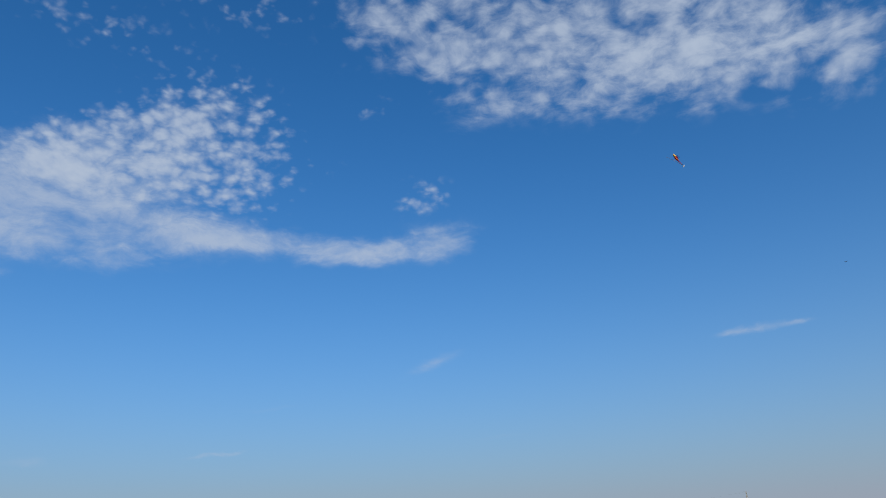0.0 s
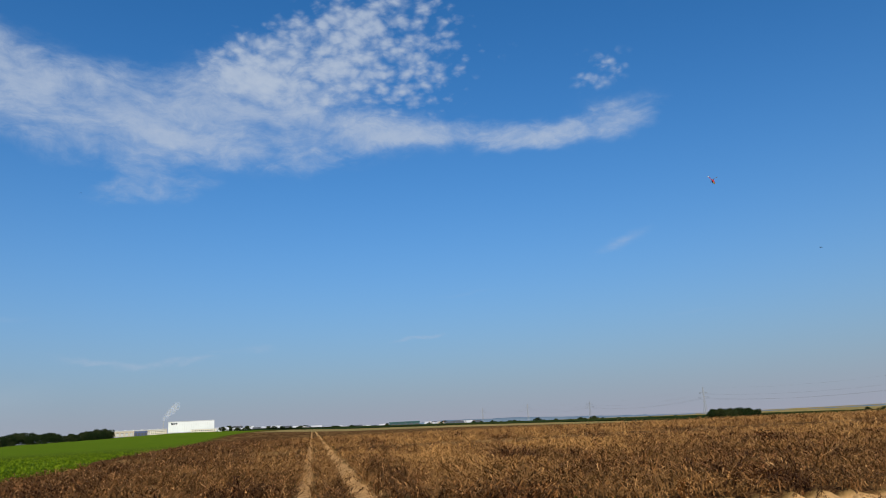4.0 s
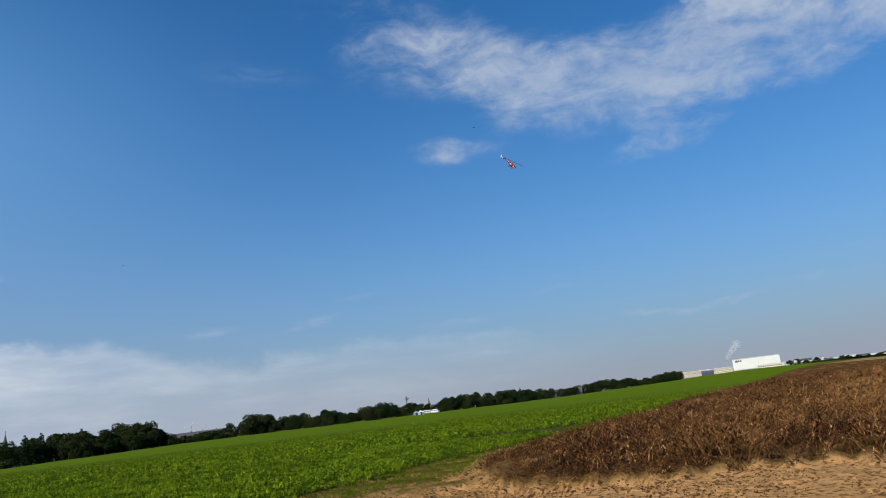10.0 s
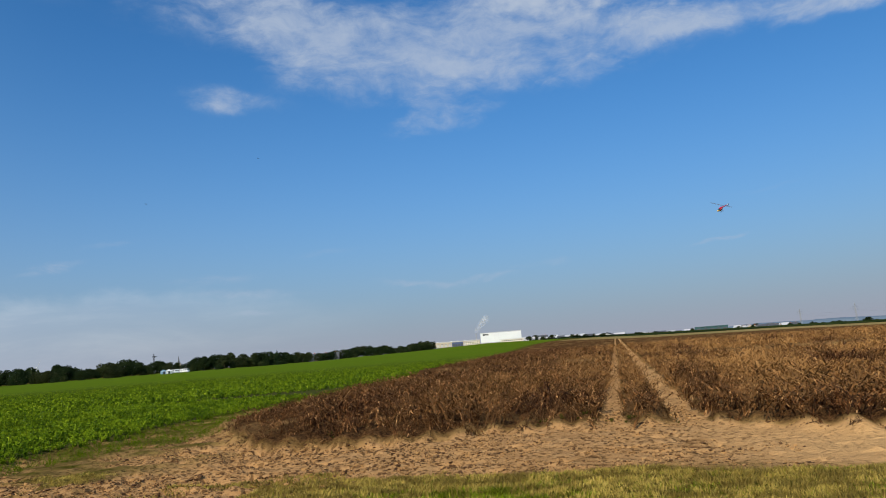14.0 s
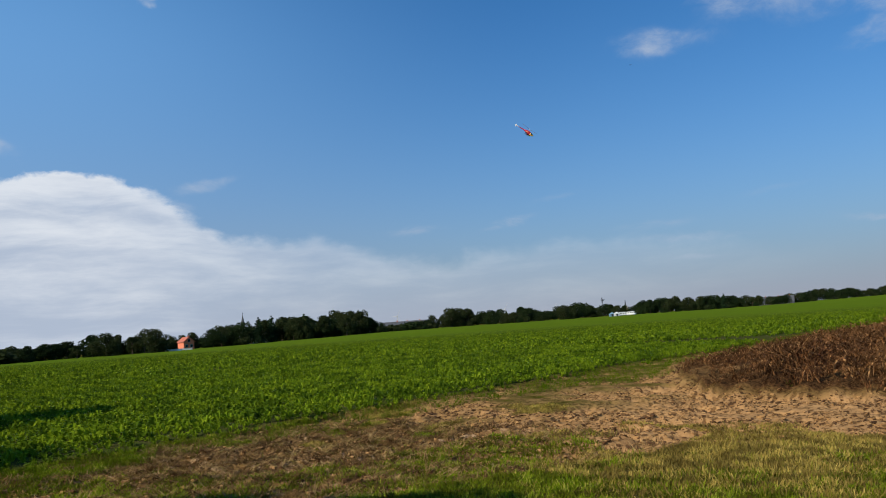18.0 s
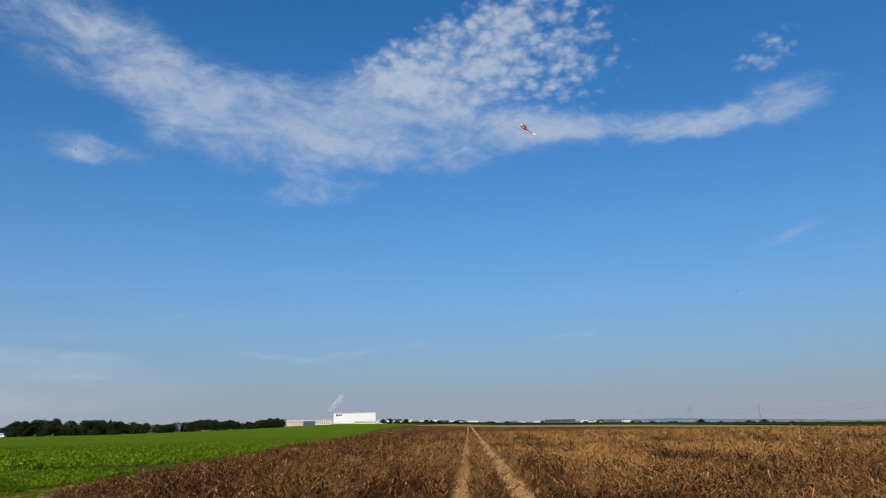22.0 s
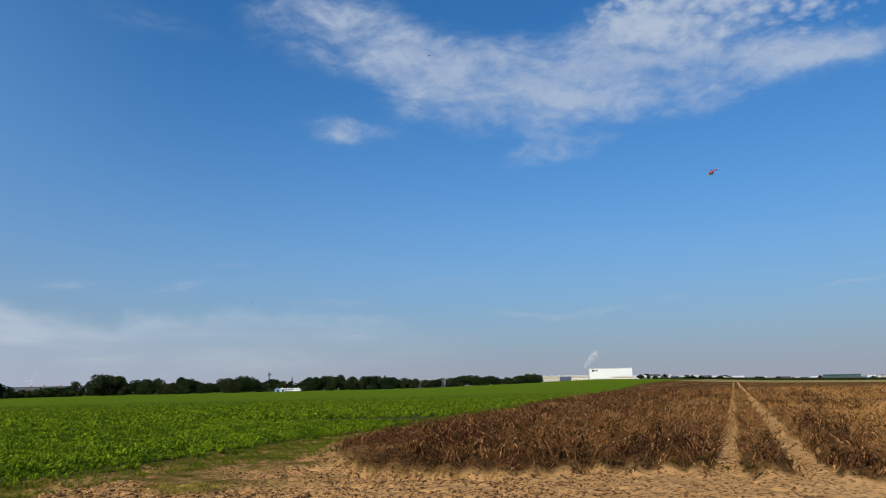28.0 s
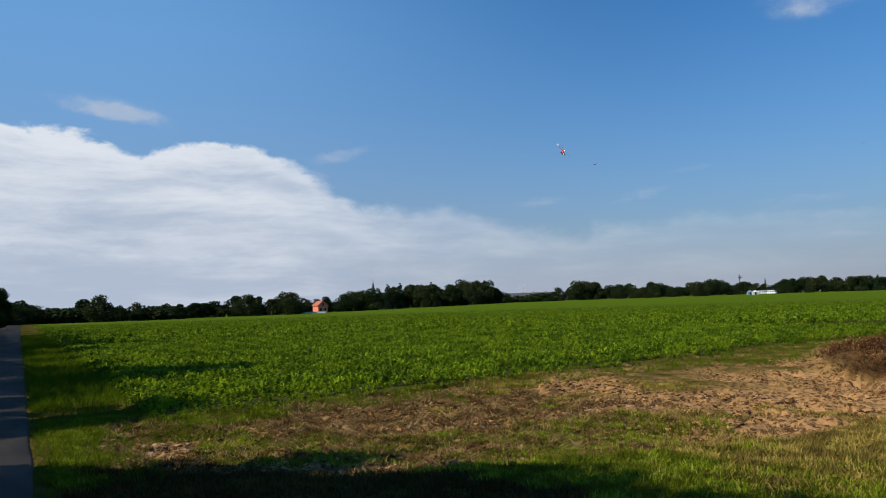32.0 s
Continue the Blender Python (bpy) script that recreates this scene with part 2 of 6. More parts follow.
# ---- materials ----
class Nodes:
    """A material's node tree, with short calls for the nodes used here."""

    def __init__(self, name):
        self.m = bpy.data.materials.new(name)
        self.m.use_nodes = True
        self.t = self.m.node_tree
        self.bsdf = self.t.nodes["Principled BSDF"]

    def node(self, kind):
        return self.t.nodes.new(kind)

    def put(self, sock, v):
        if hasattr(v, "is_linked"):
            self.t.links.new(v, sock)
        elif isinstance(v, tuple) and len(v) == 3 and sock.type == "RGBA":
            sock.default_value = (*v, 1)
        else:
            sock.default_value = v

    def where(self, kind="Object"):
        return self.node("ShaderNodeTexCoord").outputs[kind]

    def place(self):
        return self.node("ShaderNodeNewGeometry").outputs["Position"]

    def island(self):
        return self.node("ShaderNodeNewGeometry").outputs["Random Per Island"]

    def each(self):
        return self.node("ShaderNodeObjectInfo").outputs["Random"]

    def noise(self, vec, scale, detail=4.0, rough=0.55):
        n = self.node("ShaderNodeTexNoise")
        self.put(n.inputs["Vector"], vec)
        n.inputs["Scale"].default_value, n.inputs["Detail"].default_value = scale, detail
        n.inputs["Roughness"].default_value = rough
        return n.outputs[0]

    def tint(self, vec, scale):
        n = self.node("ShaderNodeTexNoise")
        self.put(n.inputs["Vector"], vec)
        n.inputs["Scale"].default_value = scale
        return n.outputs[1]

    def spots(self, vec, scale):
        n = self.node("ShaderNodeTexVoronoi")
        n.voronoi_dimensions = "2D"
        self.put(n.inputs["Vector"], vec)
        n.inputs["Scale"].default_value = scale
        return n.outputs["Distance"]

    def span(self, v, a, b, lo=0.0, hi=1.0):
        n = self.node("ShaderNodeMapRange")
        self.put(n.inputs[0], v)
        for i, k in enumerate((a, b, lo, hi)):
            n.inputs[i + 1].default_value = k
        return n.outputs[0]

    def mix(self, f, a, b, kind="MIX"):
        n = self.node("ShaderNodeMix")
        n.data_type, n.blend_type = "RGBA", kind
        self.put(n.inputs[0], f)
        self.put(n.inputs[6], a)
        self.put(n.inputs[7], b)
        return n.outputs[2]

    def math(self, op, a, b=0.0):
        n = self.node("ShaderNodeMath")
        n.operation = op
        self.put(n.inputs[0], a)
        self.put(n.inputs[1], b)
        return n.outputs[0]

    def stretch(self, vec, by):
        n = self.node("ShaderNodeVectorMath")
        n.operation = "MULTIPLY"
        self.put(n.inputs[0], vec)
        n.inputs[1].default_value = by
        return n.outputs[0]

    def flag(self, name):
        n = self.node("ShaderNodeAttribute")
        n.attribute_name = name
        return n.outputs["Fac"]

    def done(self, colour, rough=0.7, bump=None, strength=0.3, depth=0.02, metal=0.0, spec=0.3):
        b = self.bsdf
        self.put(b.inputs["Base Color"], colour)
        self.put(b.inputs["Roughness"], rough)
        b.inputs["Metallic"].default_value = metal
        b.inputs["Specular IOR Level"].default_value = spec
        if bump is not None:
            n = self.node("ShaderNodeBump")
            n.inputs["Strength"].default_value, n.inputs["Distance"].default_value = strength, depth
            self.put(n.inputs["Height"], bump)
            self.t.links.new(n.outputs[0], b.inputs["Normal"])
        return self.m


def mottled(name, a, b, worn, coarse=1.0, fine=12.0, rough=0.7, strength=0.2, depth=0.01, metal=0.0, spec=0.3, amount=0.5):
    """Two tones over a coarse noise, a third in fine specks, and fine relief."""
    n = Nodes(name)
    w = n.where()
    big, small = n.noise(w, coarse), n.noise(w, fine, 5.0, 0.6)
    c = n.mix(n.span(big, 0.35, 0.65), a, b)
    c = n.mix(n.span(small, 0.52, 0.72, 0.0, amount), c, worn)
    return n.done(c, n.span(small, 0.3, 0.7, rough - 0.08, min(1.0, rough + 0.08)), small, strength, depth, metal, spec)


def foliage(name, tones, glow=0.25, rough=0.55, coarse=0.4, patches=None, clump=None):
    """Leaves: tones differ from leaf to leaf and over the plant; some light passes through."""
    n = Nodes(name)
    r = n.island()
    c = n.mix(n.span(r, 0.0, 0.7), tones[0], tones[1])
    c = n.mix(n.span(r, 0.72, 0.95), c, tones[2])
    c = n.mix(n.span(n.noise(n.where(), coarse, 3.0), 0.4, 0.65, 0.0, 0.55), c, tones[3])
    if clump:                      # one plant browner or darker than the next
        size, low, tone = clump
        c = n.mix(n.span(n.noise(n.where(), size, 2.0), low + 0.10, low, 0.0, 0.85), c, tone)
    if patches:
        sep = n.node("ShaderNodeSeparateXYZ")
        n.put(sep.inputs[0], n.place())
        side = n.span(sep.outputs[0], -7.0, 5.0, 0.15, 0.80)       # more bleached towards the east
        c = n.mix(n.math("MULTIPLY", n.span(n.noise(n.stretch(n.where(), (1.0, 0.4, 1.0)), 0.30, 4.0), 0.36, 0.56), n.math("MULTIPLY", side, n.span(sep.outputs[1], 14.0, 34.0, 0.40, 1.0))), c, patches)
    m = n.done(c, rough, spec=0.03)
    if glow:
        b = n.bsdf
        tr, ad = n.node("ShaderNodeBsdfTranslucent"), n.node("ShaderNodeMixShader")
        n.put(tr.inputs[0], c)
        ad.inputs[0].default_value = glow
        out = n.t.nodes["Material Output"]
        n.t.links.new(b.outputs[0], ad.inputs[1])
        n.t.links.new(tr.outputs[0], ad.inputs[2])
        n.t.links.new(ad.outputs[0], out.inputs[0])
    return m


def ground_material():
    n = Nodes("ground")
    p = n.place()
    fine, mid, wide = n.noise(p, 14.0, 6.0, 0.65), n.noise(p, 2.2, 5.0, 0.6), n.noise(p, 0.16, 4.0)
    far = n.noise(p, 0.012, 4.0)
    sod = n.mix(n.span(mid, 0.35, 0.65), (0.060, 0.056, 0.008), (0.120, 0.084, 0.026))
    sod = n.mix(n.span(fine, 0.5, 0.7), sod, (0.08, 0.10, 0.010))
    soil = n.mix(n.span(mid, 0.3, 0.7), (0.36, 0.200, 0.082), (0.48, 0.277, 0.119))
    # low spots of the fine relief painted darker, like shaded small dents
    soil = n.mix(n.span(fine, 0.45, 0.30, 0.0, 0.75), soil, (0.20, 0.105, 0.042))
    # kicked-up moist crumbs and dents with painted shade, thick in places, thin in others
    wob = n.node("ShaderNodeVectorMath")
    n.put(wob.inputs[0], n.stretch(p, (1.0, 0.75, 1.0)))
    n.put(wob.inputs[1], n.stretch(n.tint(p, 9.0), (0.11, 0.11, 0.0)))
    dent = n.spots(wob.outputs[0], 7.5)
    sep = n.node("ShaderNodeSeparateXYZ")
    n.put(sep.inputs[0], p)
    east = n.span(sep.outputs[0], 0.5, 4.0)                           # finer, drier sand eastwards
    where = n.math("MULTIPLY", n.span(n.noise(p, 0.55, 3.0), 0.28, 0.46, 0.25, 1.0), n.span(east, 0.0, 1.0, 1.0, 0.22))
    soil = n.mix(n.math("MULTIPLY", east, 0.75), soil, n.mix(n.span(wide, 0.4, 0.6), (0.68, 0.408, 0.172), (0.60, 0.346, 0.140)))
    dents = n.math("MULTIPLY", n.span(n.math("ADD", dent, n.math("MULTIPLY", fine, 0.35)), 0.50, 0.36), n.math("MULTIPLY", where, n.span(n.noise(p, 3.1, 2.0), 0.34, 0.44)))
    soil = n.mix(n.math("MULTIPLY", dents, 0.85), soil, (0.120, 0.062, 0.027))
    soil = n.mix(n.span(wide, 0.45, 0.7, 0.0, 0.40), soil, (0.40, 0.215, 0.080))
    earth = n.mix(n.span(mid, 0.32, 0.62), (0.13, 0.066, 0.026), (0.32, 0.182, 0.074))
    earth = n.mix(n.span(n.noise(n.stretch(p, (1.0, 2.2, 1.0)), 4.2, 3.0), 0.55, 0.64), earth, (0.55, 0.36, 0.20))
    # gaps between the clods painted nearly black, as shade in the low spots
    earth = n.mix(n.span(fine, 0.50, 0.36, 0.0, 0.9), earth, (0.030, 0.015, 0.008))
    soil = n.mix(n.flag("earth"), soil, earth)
    # lug prints: moist pressed soil, with the shade of the hollows painted in
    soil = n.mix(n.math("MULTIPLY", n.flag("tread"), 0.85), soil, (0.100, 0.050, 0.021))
    beet = n.mix(n.span(mid, 0.35, 0.68), (0.068, 0.116, 0.009), (0.098, 0.157, 0.012))
    beet = n.mix(n.span(n.noise(p, 0.05, 3.0), 0.4, 0.65, 0.0, 0.5), beet, (0.086, 0.137, 0.010))
    beet = n.mix(n.span(wide, 0.4, 0.66, 0.0, 0.5), beet, (0.110, 0.162, 0.011))
    flat = n.node("ShaderNodeVectorMath")
    flat.operation = "LENGTH"
    n.put(flat.inputs[0], p)
    # nearer than the plain canopy: soil between plants, darkened as their leaves' shade
    beet = n.mix(n.span(flat.outputs["Value"], 150.0, 60.0), beet, n.mix(n.span(mid, 0.35, 0.65), (0.040, 0.060, 0.012), (0.075, 0.070, 0.022)))
    dry = n.mix(n.span(fine, 0.38, 0.66), (0.035, 0.016, 0.007), (0.16, 0.082, 0.032))
    dry = n.mix(n.span(n.noise(n.stretch(p, (1.0, 0.35, 1.0)), 0.5, 5.0), 0.5, 0.7, 0.0, 0.7), dry, (0.34, 0.20, 0.075))
    straw = n.mix(n.span(far, 0.45, 0.55), (0.30, 0.215, 0.09), (0.20, 0.165, 0.06))
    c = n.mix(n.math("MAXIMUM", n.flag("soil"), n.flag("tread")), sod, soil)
    c = n.mix(n.span(n.flag("beet"), 0.6, 1.0), c, beet)
    c = n.mix(n.flag("dry"), c, dry)
    c = n.mix(n.flag("straw"), c, straw)
    rise = n.math("ADD", fine, n.math("MULTIPLY", mid, 1.6))
    return n.done(c, 0.95, n.math("SUBTRACT", rise, n.math("MULTIPLY", dents, 0.6)), 0.8, 0.06, spec=0.0)


def road_material():
    n = Nodes("asphalt")
    p = n.place()
    grit, patch = n.noise(p, 90.0, 3.0), n.noise(n.stretch(p, (0.4, 1.0, 1.0)), 0.9, 6.0)
    c = n.mix(n.span(grit, 0.35, 0.7), (0.026, 0.024, 0.022), (0.068, 0.061, 0.054))
    c = n.mix(n.span(patch, 0.48, 0.66, 0.0, 0.6), c, (0.11, 0.090, 0.068))
    return n.done(c, 0.95, grit, 0.5, 0.006, spec=0.10)


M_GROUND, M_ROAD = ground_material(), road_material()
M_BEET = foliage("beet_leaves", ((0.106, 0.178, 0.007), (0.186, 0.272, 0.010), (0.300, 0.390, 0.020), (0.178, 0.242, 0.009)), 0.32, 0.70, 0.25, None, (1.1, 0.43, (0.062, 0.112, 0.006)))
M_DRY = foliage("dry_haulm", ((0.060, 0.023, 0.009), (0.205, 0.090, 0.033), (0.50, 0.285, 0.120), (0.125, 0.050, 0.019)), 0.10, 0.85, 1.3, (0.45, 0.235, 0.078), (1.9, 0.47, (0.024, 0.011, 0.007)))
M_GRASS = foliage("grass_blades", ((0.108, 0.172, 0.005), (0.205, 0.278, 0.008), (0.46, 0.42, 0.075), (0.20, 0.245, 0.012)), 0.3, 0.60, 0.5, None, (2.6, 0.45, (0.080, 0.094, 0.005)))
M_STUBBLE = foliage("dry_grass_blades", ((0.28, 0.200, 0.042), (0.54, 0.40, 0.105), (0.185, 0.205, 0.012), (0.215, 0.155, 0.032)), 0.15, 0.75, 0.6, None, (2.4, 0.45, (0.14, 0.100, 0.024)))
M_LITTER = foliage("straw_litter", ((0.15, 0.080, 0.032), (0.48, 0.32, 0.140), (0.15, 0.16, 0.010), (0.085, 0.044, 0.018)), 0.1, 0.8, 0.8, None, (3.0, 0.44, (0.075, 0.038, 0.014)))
# dead brown grass, its tones lowered further to paint in the tree shade
M_DEAD_SHADED = foliage("shaded_dead_grass_blades", ((0.045, 0.028, 0.010), (0.120, 0.080, 0.030), (0.055, 0.060, 0.005), (0.030, 0.018, 0.007)), 0.1, 0.9, 0.8)
M_VERGE = foliage("verge_grass", ((0.048, 0.092, 0.002), (0.096, 0.156, 0.003), (0.19, 0.21, 0.010), (0.068, 0.112, 0.003)), 0.3, 0.75, 0.6)
M_WEED = foliage("weed_leaves", ((0.045, 0.052, 0.008), (0.07, 0.07, 0.010), (0.14, 0.11, 0.024), (0.06, 0.055, 0.010)), 0.15, 0.7, 0.8)
M_CLOD = mottled("soil_clod", (0.32, 0.178, 0.068), (0.46, 0.270, 0.110), (0.10, 0.05, 0.022), 0.7, 30.0, 0.95, 0.5, 0.02, spec=0.1)
M_CLOD_DARK = mottled("moist_clod", (0.085, 0.043, 0.019), (0.13, 0.068, 0.030), (0.05, 0.026, 0.012), 0.7, 30.0, 0.95, 0.5, 0.02, spec=0.1)
M_LEAF = foliage("tree_leaves", ((0.013, 0.024, 0.009), (0.022, 0.038, 0.012), (0.038, 0.054, 0.018), (0.017, 0.031, 0.011)), 0.15, 0.6, 0.15)
M_LEAF_OLIVE = foliage("olive_leaves", ((0.022, 0.033, 0.012), (0.036, 0.050, 0.017), (0.064, 0.068, 0.026), (0.030, 0.040, 0.015)), 0.15, 0.6, 0.15)
M_FIR = foliage("fir_needles", ((0.012, 0.026, 0.012), (0.02, 0.04, 0.016), (0.03, 0.05, 0.02), (0.016, 0.032, 0.014)), 0.05, 0.7, 0.2)
M_HEDGE = foliage("roadside_leaves", ((0.012, 0.026, 0.006), (0.024, 0.045, 0.009), (0.045, 0.072, 0.014), (0.017, 0.034, 0.008)), 0.25, 0.7, 0.5)
M_BARK = mottled("bark", (0.075, 0.055, 0.04), (0.12, 0.09, 0.065), (0.04, 0.03, 0.022), 2.0, 14.0, 0.9, 0.6, 0.03)

# ---- mesh helpers ----
rng = np.random.default_rng(11)


def mesh_from(name, verts, faces, material, smooth=False):
    """A mesh from arrays of vertices and of equal-sided faces."""
    verts, faces = np.asarray(verts, np.float32), np.asarray(faces, np.int32)
    me = bpy.data.meshes.new(name)
    k = faces.shape[1]
    me.vertices.add(len(verts))
    me.vertices.foreach_set("co", verts.ravel())
    me.loops.add(faces.size)
    me.loops.foreach_set("vertex_index", faces.ravel())
    me.polygons.add(len(faces))
    me.polygons.foreach_set("loop_start", np.arange(0, faces.size, k, dtype=np.int32))
    me.polygons.foreach_set("use_smooth", np.full(len(faces), smooth))
    me.update(calc_edges=True)
    me.validate()
    me.materials.append(material)
    return me


def part(name, bm, material, parent, label=""):
    """Links a bmesh as one mesh object under a thing or a part."""
    me = bpy.data.meshes.new(name)
    bm.normal_update()
    bm.to_mesh(me)
    bm.free()
    me.materials.append(material)
    ob = new(name, me)
    ob.parent = parent
    return tagged(ob, label) if label else ob


def thing(name, label, category, m=None, group="", kind=""):
    ob = new(name)
    ob.empty_display_size = 0.2
    if m is not None:
        ob.matrix_basis = m
    return tagged(ob, label, category, group, kind)


def box(bm, x0, x1, y0, y1, z0, z1, bevel=0.0):
    v = bmesh.ops.create_cube(bm, size=1.0)["verts"]
    for q in v:
        q.co = Vector(((x0 + x1) / 2 + q.co.x * (x1 - x0), (y0 + y1) / 2 + q.co.y * (y1 - y0), (z0 + z1) / 2 + q.co.z * (z1 - z0)))
    if bevel:
        bmesh.ops.bevel(bm, geom=list({e for q in v for e in q.link_edges}), offset=bevel, segments=2, profile=0.6, affect="EDGES")
    return bm


def tube(bm, a, b, ra, rb, sides=8):
    """A tapered rod from a to b."""
    a, b = Vector(a), Vector(b)
    turn = (b - a).to_track_quat("Z", "Y").to_matrix().to_4x4()
    m = Matrix.Translation((a + b) / 2) @ turn
    bmesh.ops.create_cone(bm, cap_ends=True, segments=sides, radius1=ra, radius2=rb, depth=(b - a).length, matrix=m)
    return bm


def blob(bm, centre, radii, steps=2, rough=0.0, seed=0):
    m = Matrix.Translation(centre) @ Matrix.Diagonal((*radii, 1))
    v = bmesh.ops.create_icosphere(bm, subdivisions=steps, radius=1.0, matrix=m)["verts"]
    if rough:
        for q in v:
            d = q.co - Vector(centre)
            q.co += d * (noise.noise(q.co * 0.35 + Vector((seed, 0, 0))) * rough)
    return bm


def B():
    return bmesh.new()


def fbm(x, y, scale, octaves=4, seed=0):
    """Layered value noise in about -1 to 1, for arrays."""
    total, amp, norm = np.zeros_like(x, dtype=float), 1.0, 0.0
    r = np.random.default_rng(seed)
    table = r.random((256, 256))
    for o in range(octaves):
        u, v = x / scale * 2 ** o + 37.2 * o, y / scale * 2 ** o + 11.7 * o
        i, j = np.floor(u).astype(int), np.floor(v).astype(int)
        a, b = u - i, v - j
        a, b = a * a * (3 - 2 * a), b * b * (3 - 2 * b)
        t = lambda p, q: table[p % 256, q % 256]
        total += amp * ((t(i, j) * (1 - a) + t(i + 1, j) * a) * (1 - b) + (t(i, j + 1) * (1 - a) + t(i + 1, j + 1) * a) * b)
        norm += amp
        amp *= 0.5
    return total / norm * 2 - 1


def scatter(name, templates, x, y, z, size, material, lean=0.15, stretch=0.25, seed=1):
    """One mesh of many small plants: each a template of quads, turned, leant and scaled."""
    r = np.random.default_rng(seed)
    pick = r.integers(0, len(templates), len(x))
    out = []
    for k, tpl in enumerate(templates):
        i = np.where(pick == k)[0]
        if not len(i):
            continue
        n = len(i)
        a = r.uniform(0, 2 * math.pi, n)
        lx, ly = r.normal(0, lean, n), r.normal(0, lean, n)
        s = size[i] if np.ndim(size) else np.full(n, size)
        sz = s * r.uniform(1 - stretch, 1 + stretch, n)
        t = tpl.reshape(1, -1, 3)
        X = (np.cos(a)[:, None] * t[..., 0] - np.sin(a)[:, None] * t[..., 1]) * s[:, None]
        Y = (np.sin(a)[:, None] * t[..., 0] + np.cos(a)[:, None] * t[..., 1]) * s[:, None]
        Z = t[..., 2] * sz[:, None]
        X, Y = X + Z * lx[:, None] + x[i][:, None], Y + Z * ly[:, None] + y[i][:, None]
        out.append(np.stack([X, Y, Z + z[i][:, None]], -1).reshape(-1, 3))
    v = np.concatenate(out)
    return new(name, mesh_from(name, v, np.arange(len(v)).reshape(-1, 4), material))


# ---- the lie of the land ----
ROWS_AT, ROW_GAP = 0.60, 0.62         # potato rows run along +y


def land(x, y):
    """Height of the ground: level near the road, then a very gentle swell."""
    r = np.hypot(x, y)
    az = np.degrees(np.arctan2(x, y))
    slope = np.interp(az, [-180, -120, -90, -76, -66, -56, -48, -34, -22, -13, -9, -3, 3, 12, 20, 27, 36, 50, 90, 180],
                      [0, 0, -0.22, -0.26, -0.26, -0.06, 0.06, 0.05, 0.05, 0.26, 0.40, 0.28, 0.06, -0.08, -0.28, -0.50, -0.60, -0.60, -0.2, 0])
    k = np.clip((r - 70) / 200, 0, 1)
    return k * k * (3 - 2 * k) * np.minimum(r, 1500) * np.tan(np.radians(slope))


def road_y(x):
    return 0.15 - 0.0935 * np.asarray(x, float)          # the field side's edge; the road is 2.6 m wide


def dry_left(y):
    return np.interp(y, [14, 15, 17.5, 22, 27, 50, 132, 400, 3000], [-7.2, -7.6, -9.4, -11.4, -11.8, -14.2, -18.0, -30, -130])


def dry_front(x):
    return np.interp(x, [-30, -12, -9.5, -7.4, -4, -1, 1.7, 3.7, 7.3, 30, 400], [24, 22, 17.5, 15.1, 14.9, 15.9, 15.2, 13.5, 13.1, 12.2, 12])


def zones(x, y):
    """Shares of soil, beet, dry haulm and stubble at a place."""
    w1, w2 = fbm(x, y, 3.0, 4, 3), fbm(x, y, 0.9, 3, 5)
    soft = lambda v, k: np.clip(v / k + 0.5, 0, 1)
    xs = x - 0.006 * np.maximum(y - 15, 0)
    near_y = np.minimum(y, 400)
    dry = soft(y - dry_front(x) + 0.15 + 0.30 * w2, 0.35) * soft(x - dry_left(y) + 0.35 * w2, 0.4)
    ragged = 0.14 * w2 + 0.10 * fbm(x, y, 0.35, 2, 9)
    track = np.maximum(soft(0.27 - np.abs(xs + 0.15) + 0.5 * ragged, 0.14), soft(0.36 + np.where(xs > 1.4, 1.4, 0.4) * ragged - np.abs(xs - 1.40), 0.14)) * soft(390 - y, 30)
    far_end = soft(380 - 0.25 * x - y, 6)
    straw = (1 - far_end) * soft(y - dry_front(x), 1.0) * soft(x - dry_left(near_y), 2.0)
    dry = dry * (1 - track) * far_end
    edge = np.interp(y, [0, 3, 5, 8, 12, 20, 27, 28.5], [-11.6, -11.8, -12.2, -12.6, -12.8, -13.4, -13.6, -13.6])
    edge = np.where(y > 27, dry_left(y) - 1.5, edge)
    beet = soft(edge - x + 0.5 * w1, 0.5) * soft(y - road_y(x) - 1.7 + 0.25 * w2, 0.4) * soft(x + 420, 20)
    grass_line = np.interp(x, [-13, -11, -9.5, -8.5, -6.9, -6.4, -5.6, -5.0, -3, 20], [2.0, 2.0, 2.2, 2.5, 4.0, 5.1, 6.8, 8.9, 10.4, 10.3])
    soil = soft(y - grass_line + 0.7 * w1 + 0.4 * w2, 0.9) * (1 - beet) * (x > -13.6)
    soil = np.where(y > 26, soil * soft(31 - y, 5) + track, soil)
    patchy = soft(0.35 * w1 + 0.8 * w2 + 0.10 + 0.05 * (x + 9), 0.8)
    soil = np.where((x < -7) & (y < 24), soil * np.maximum(patchy, soft(x + 8.5, 2.0)), soil)
    soil = np.maximum(soil * (1 - dry), track * soft(y - dry_front(x), 0.5))
    return soil * (1 - straw), beet, dry, straw


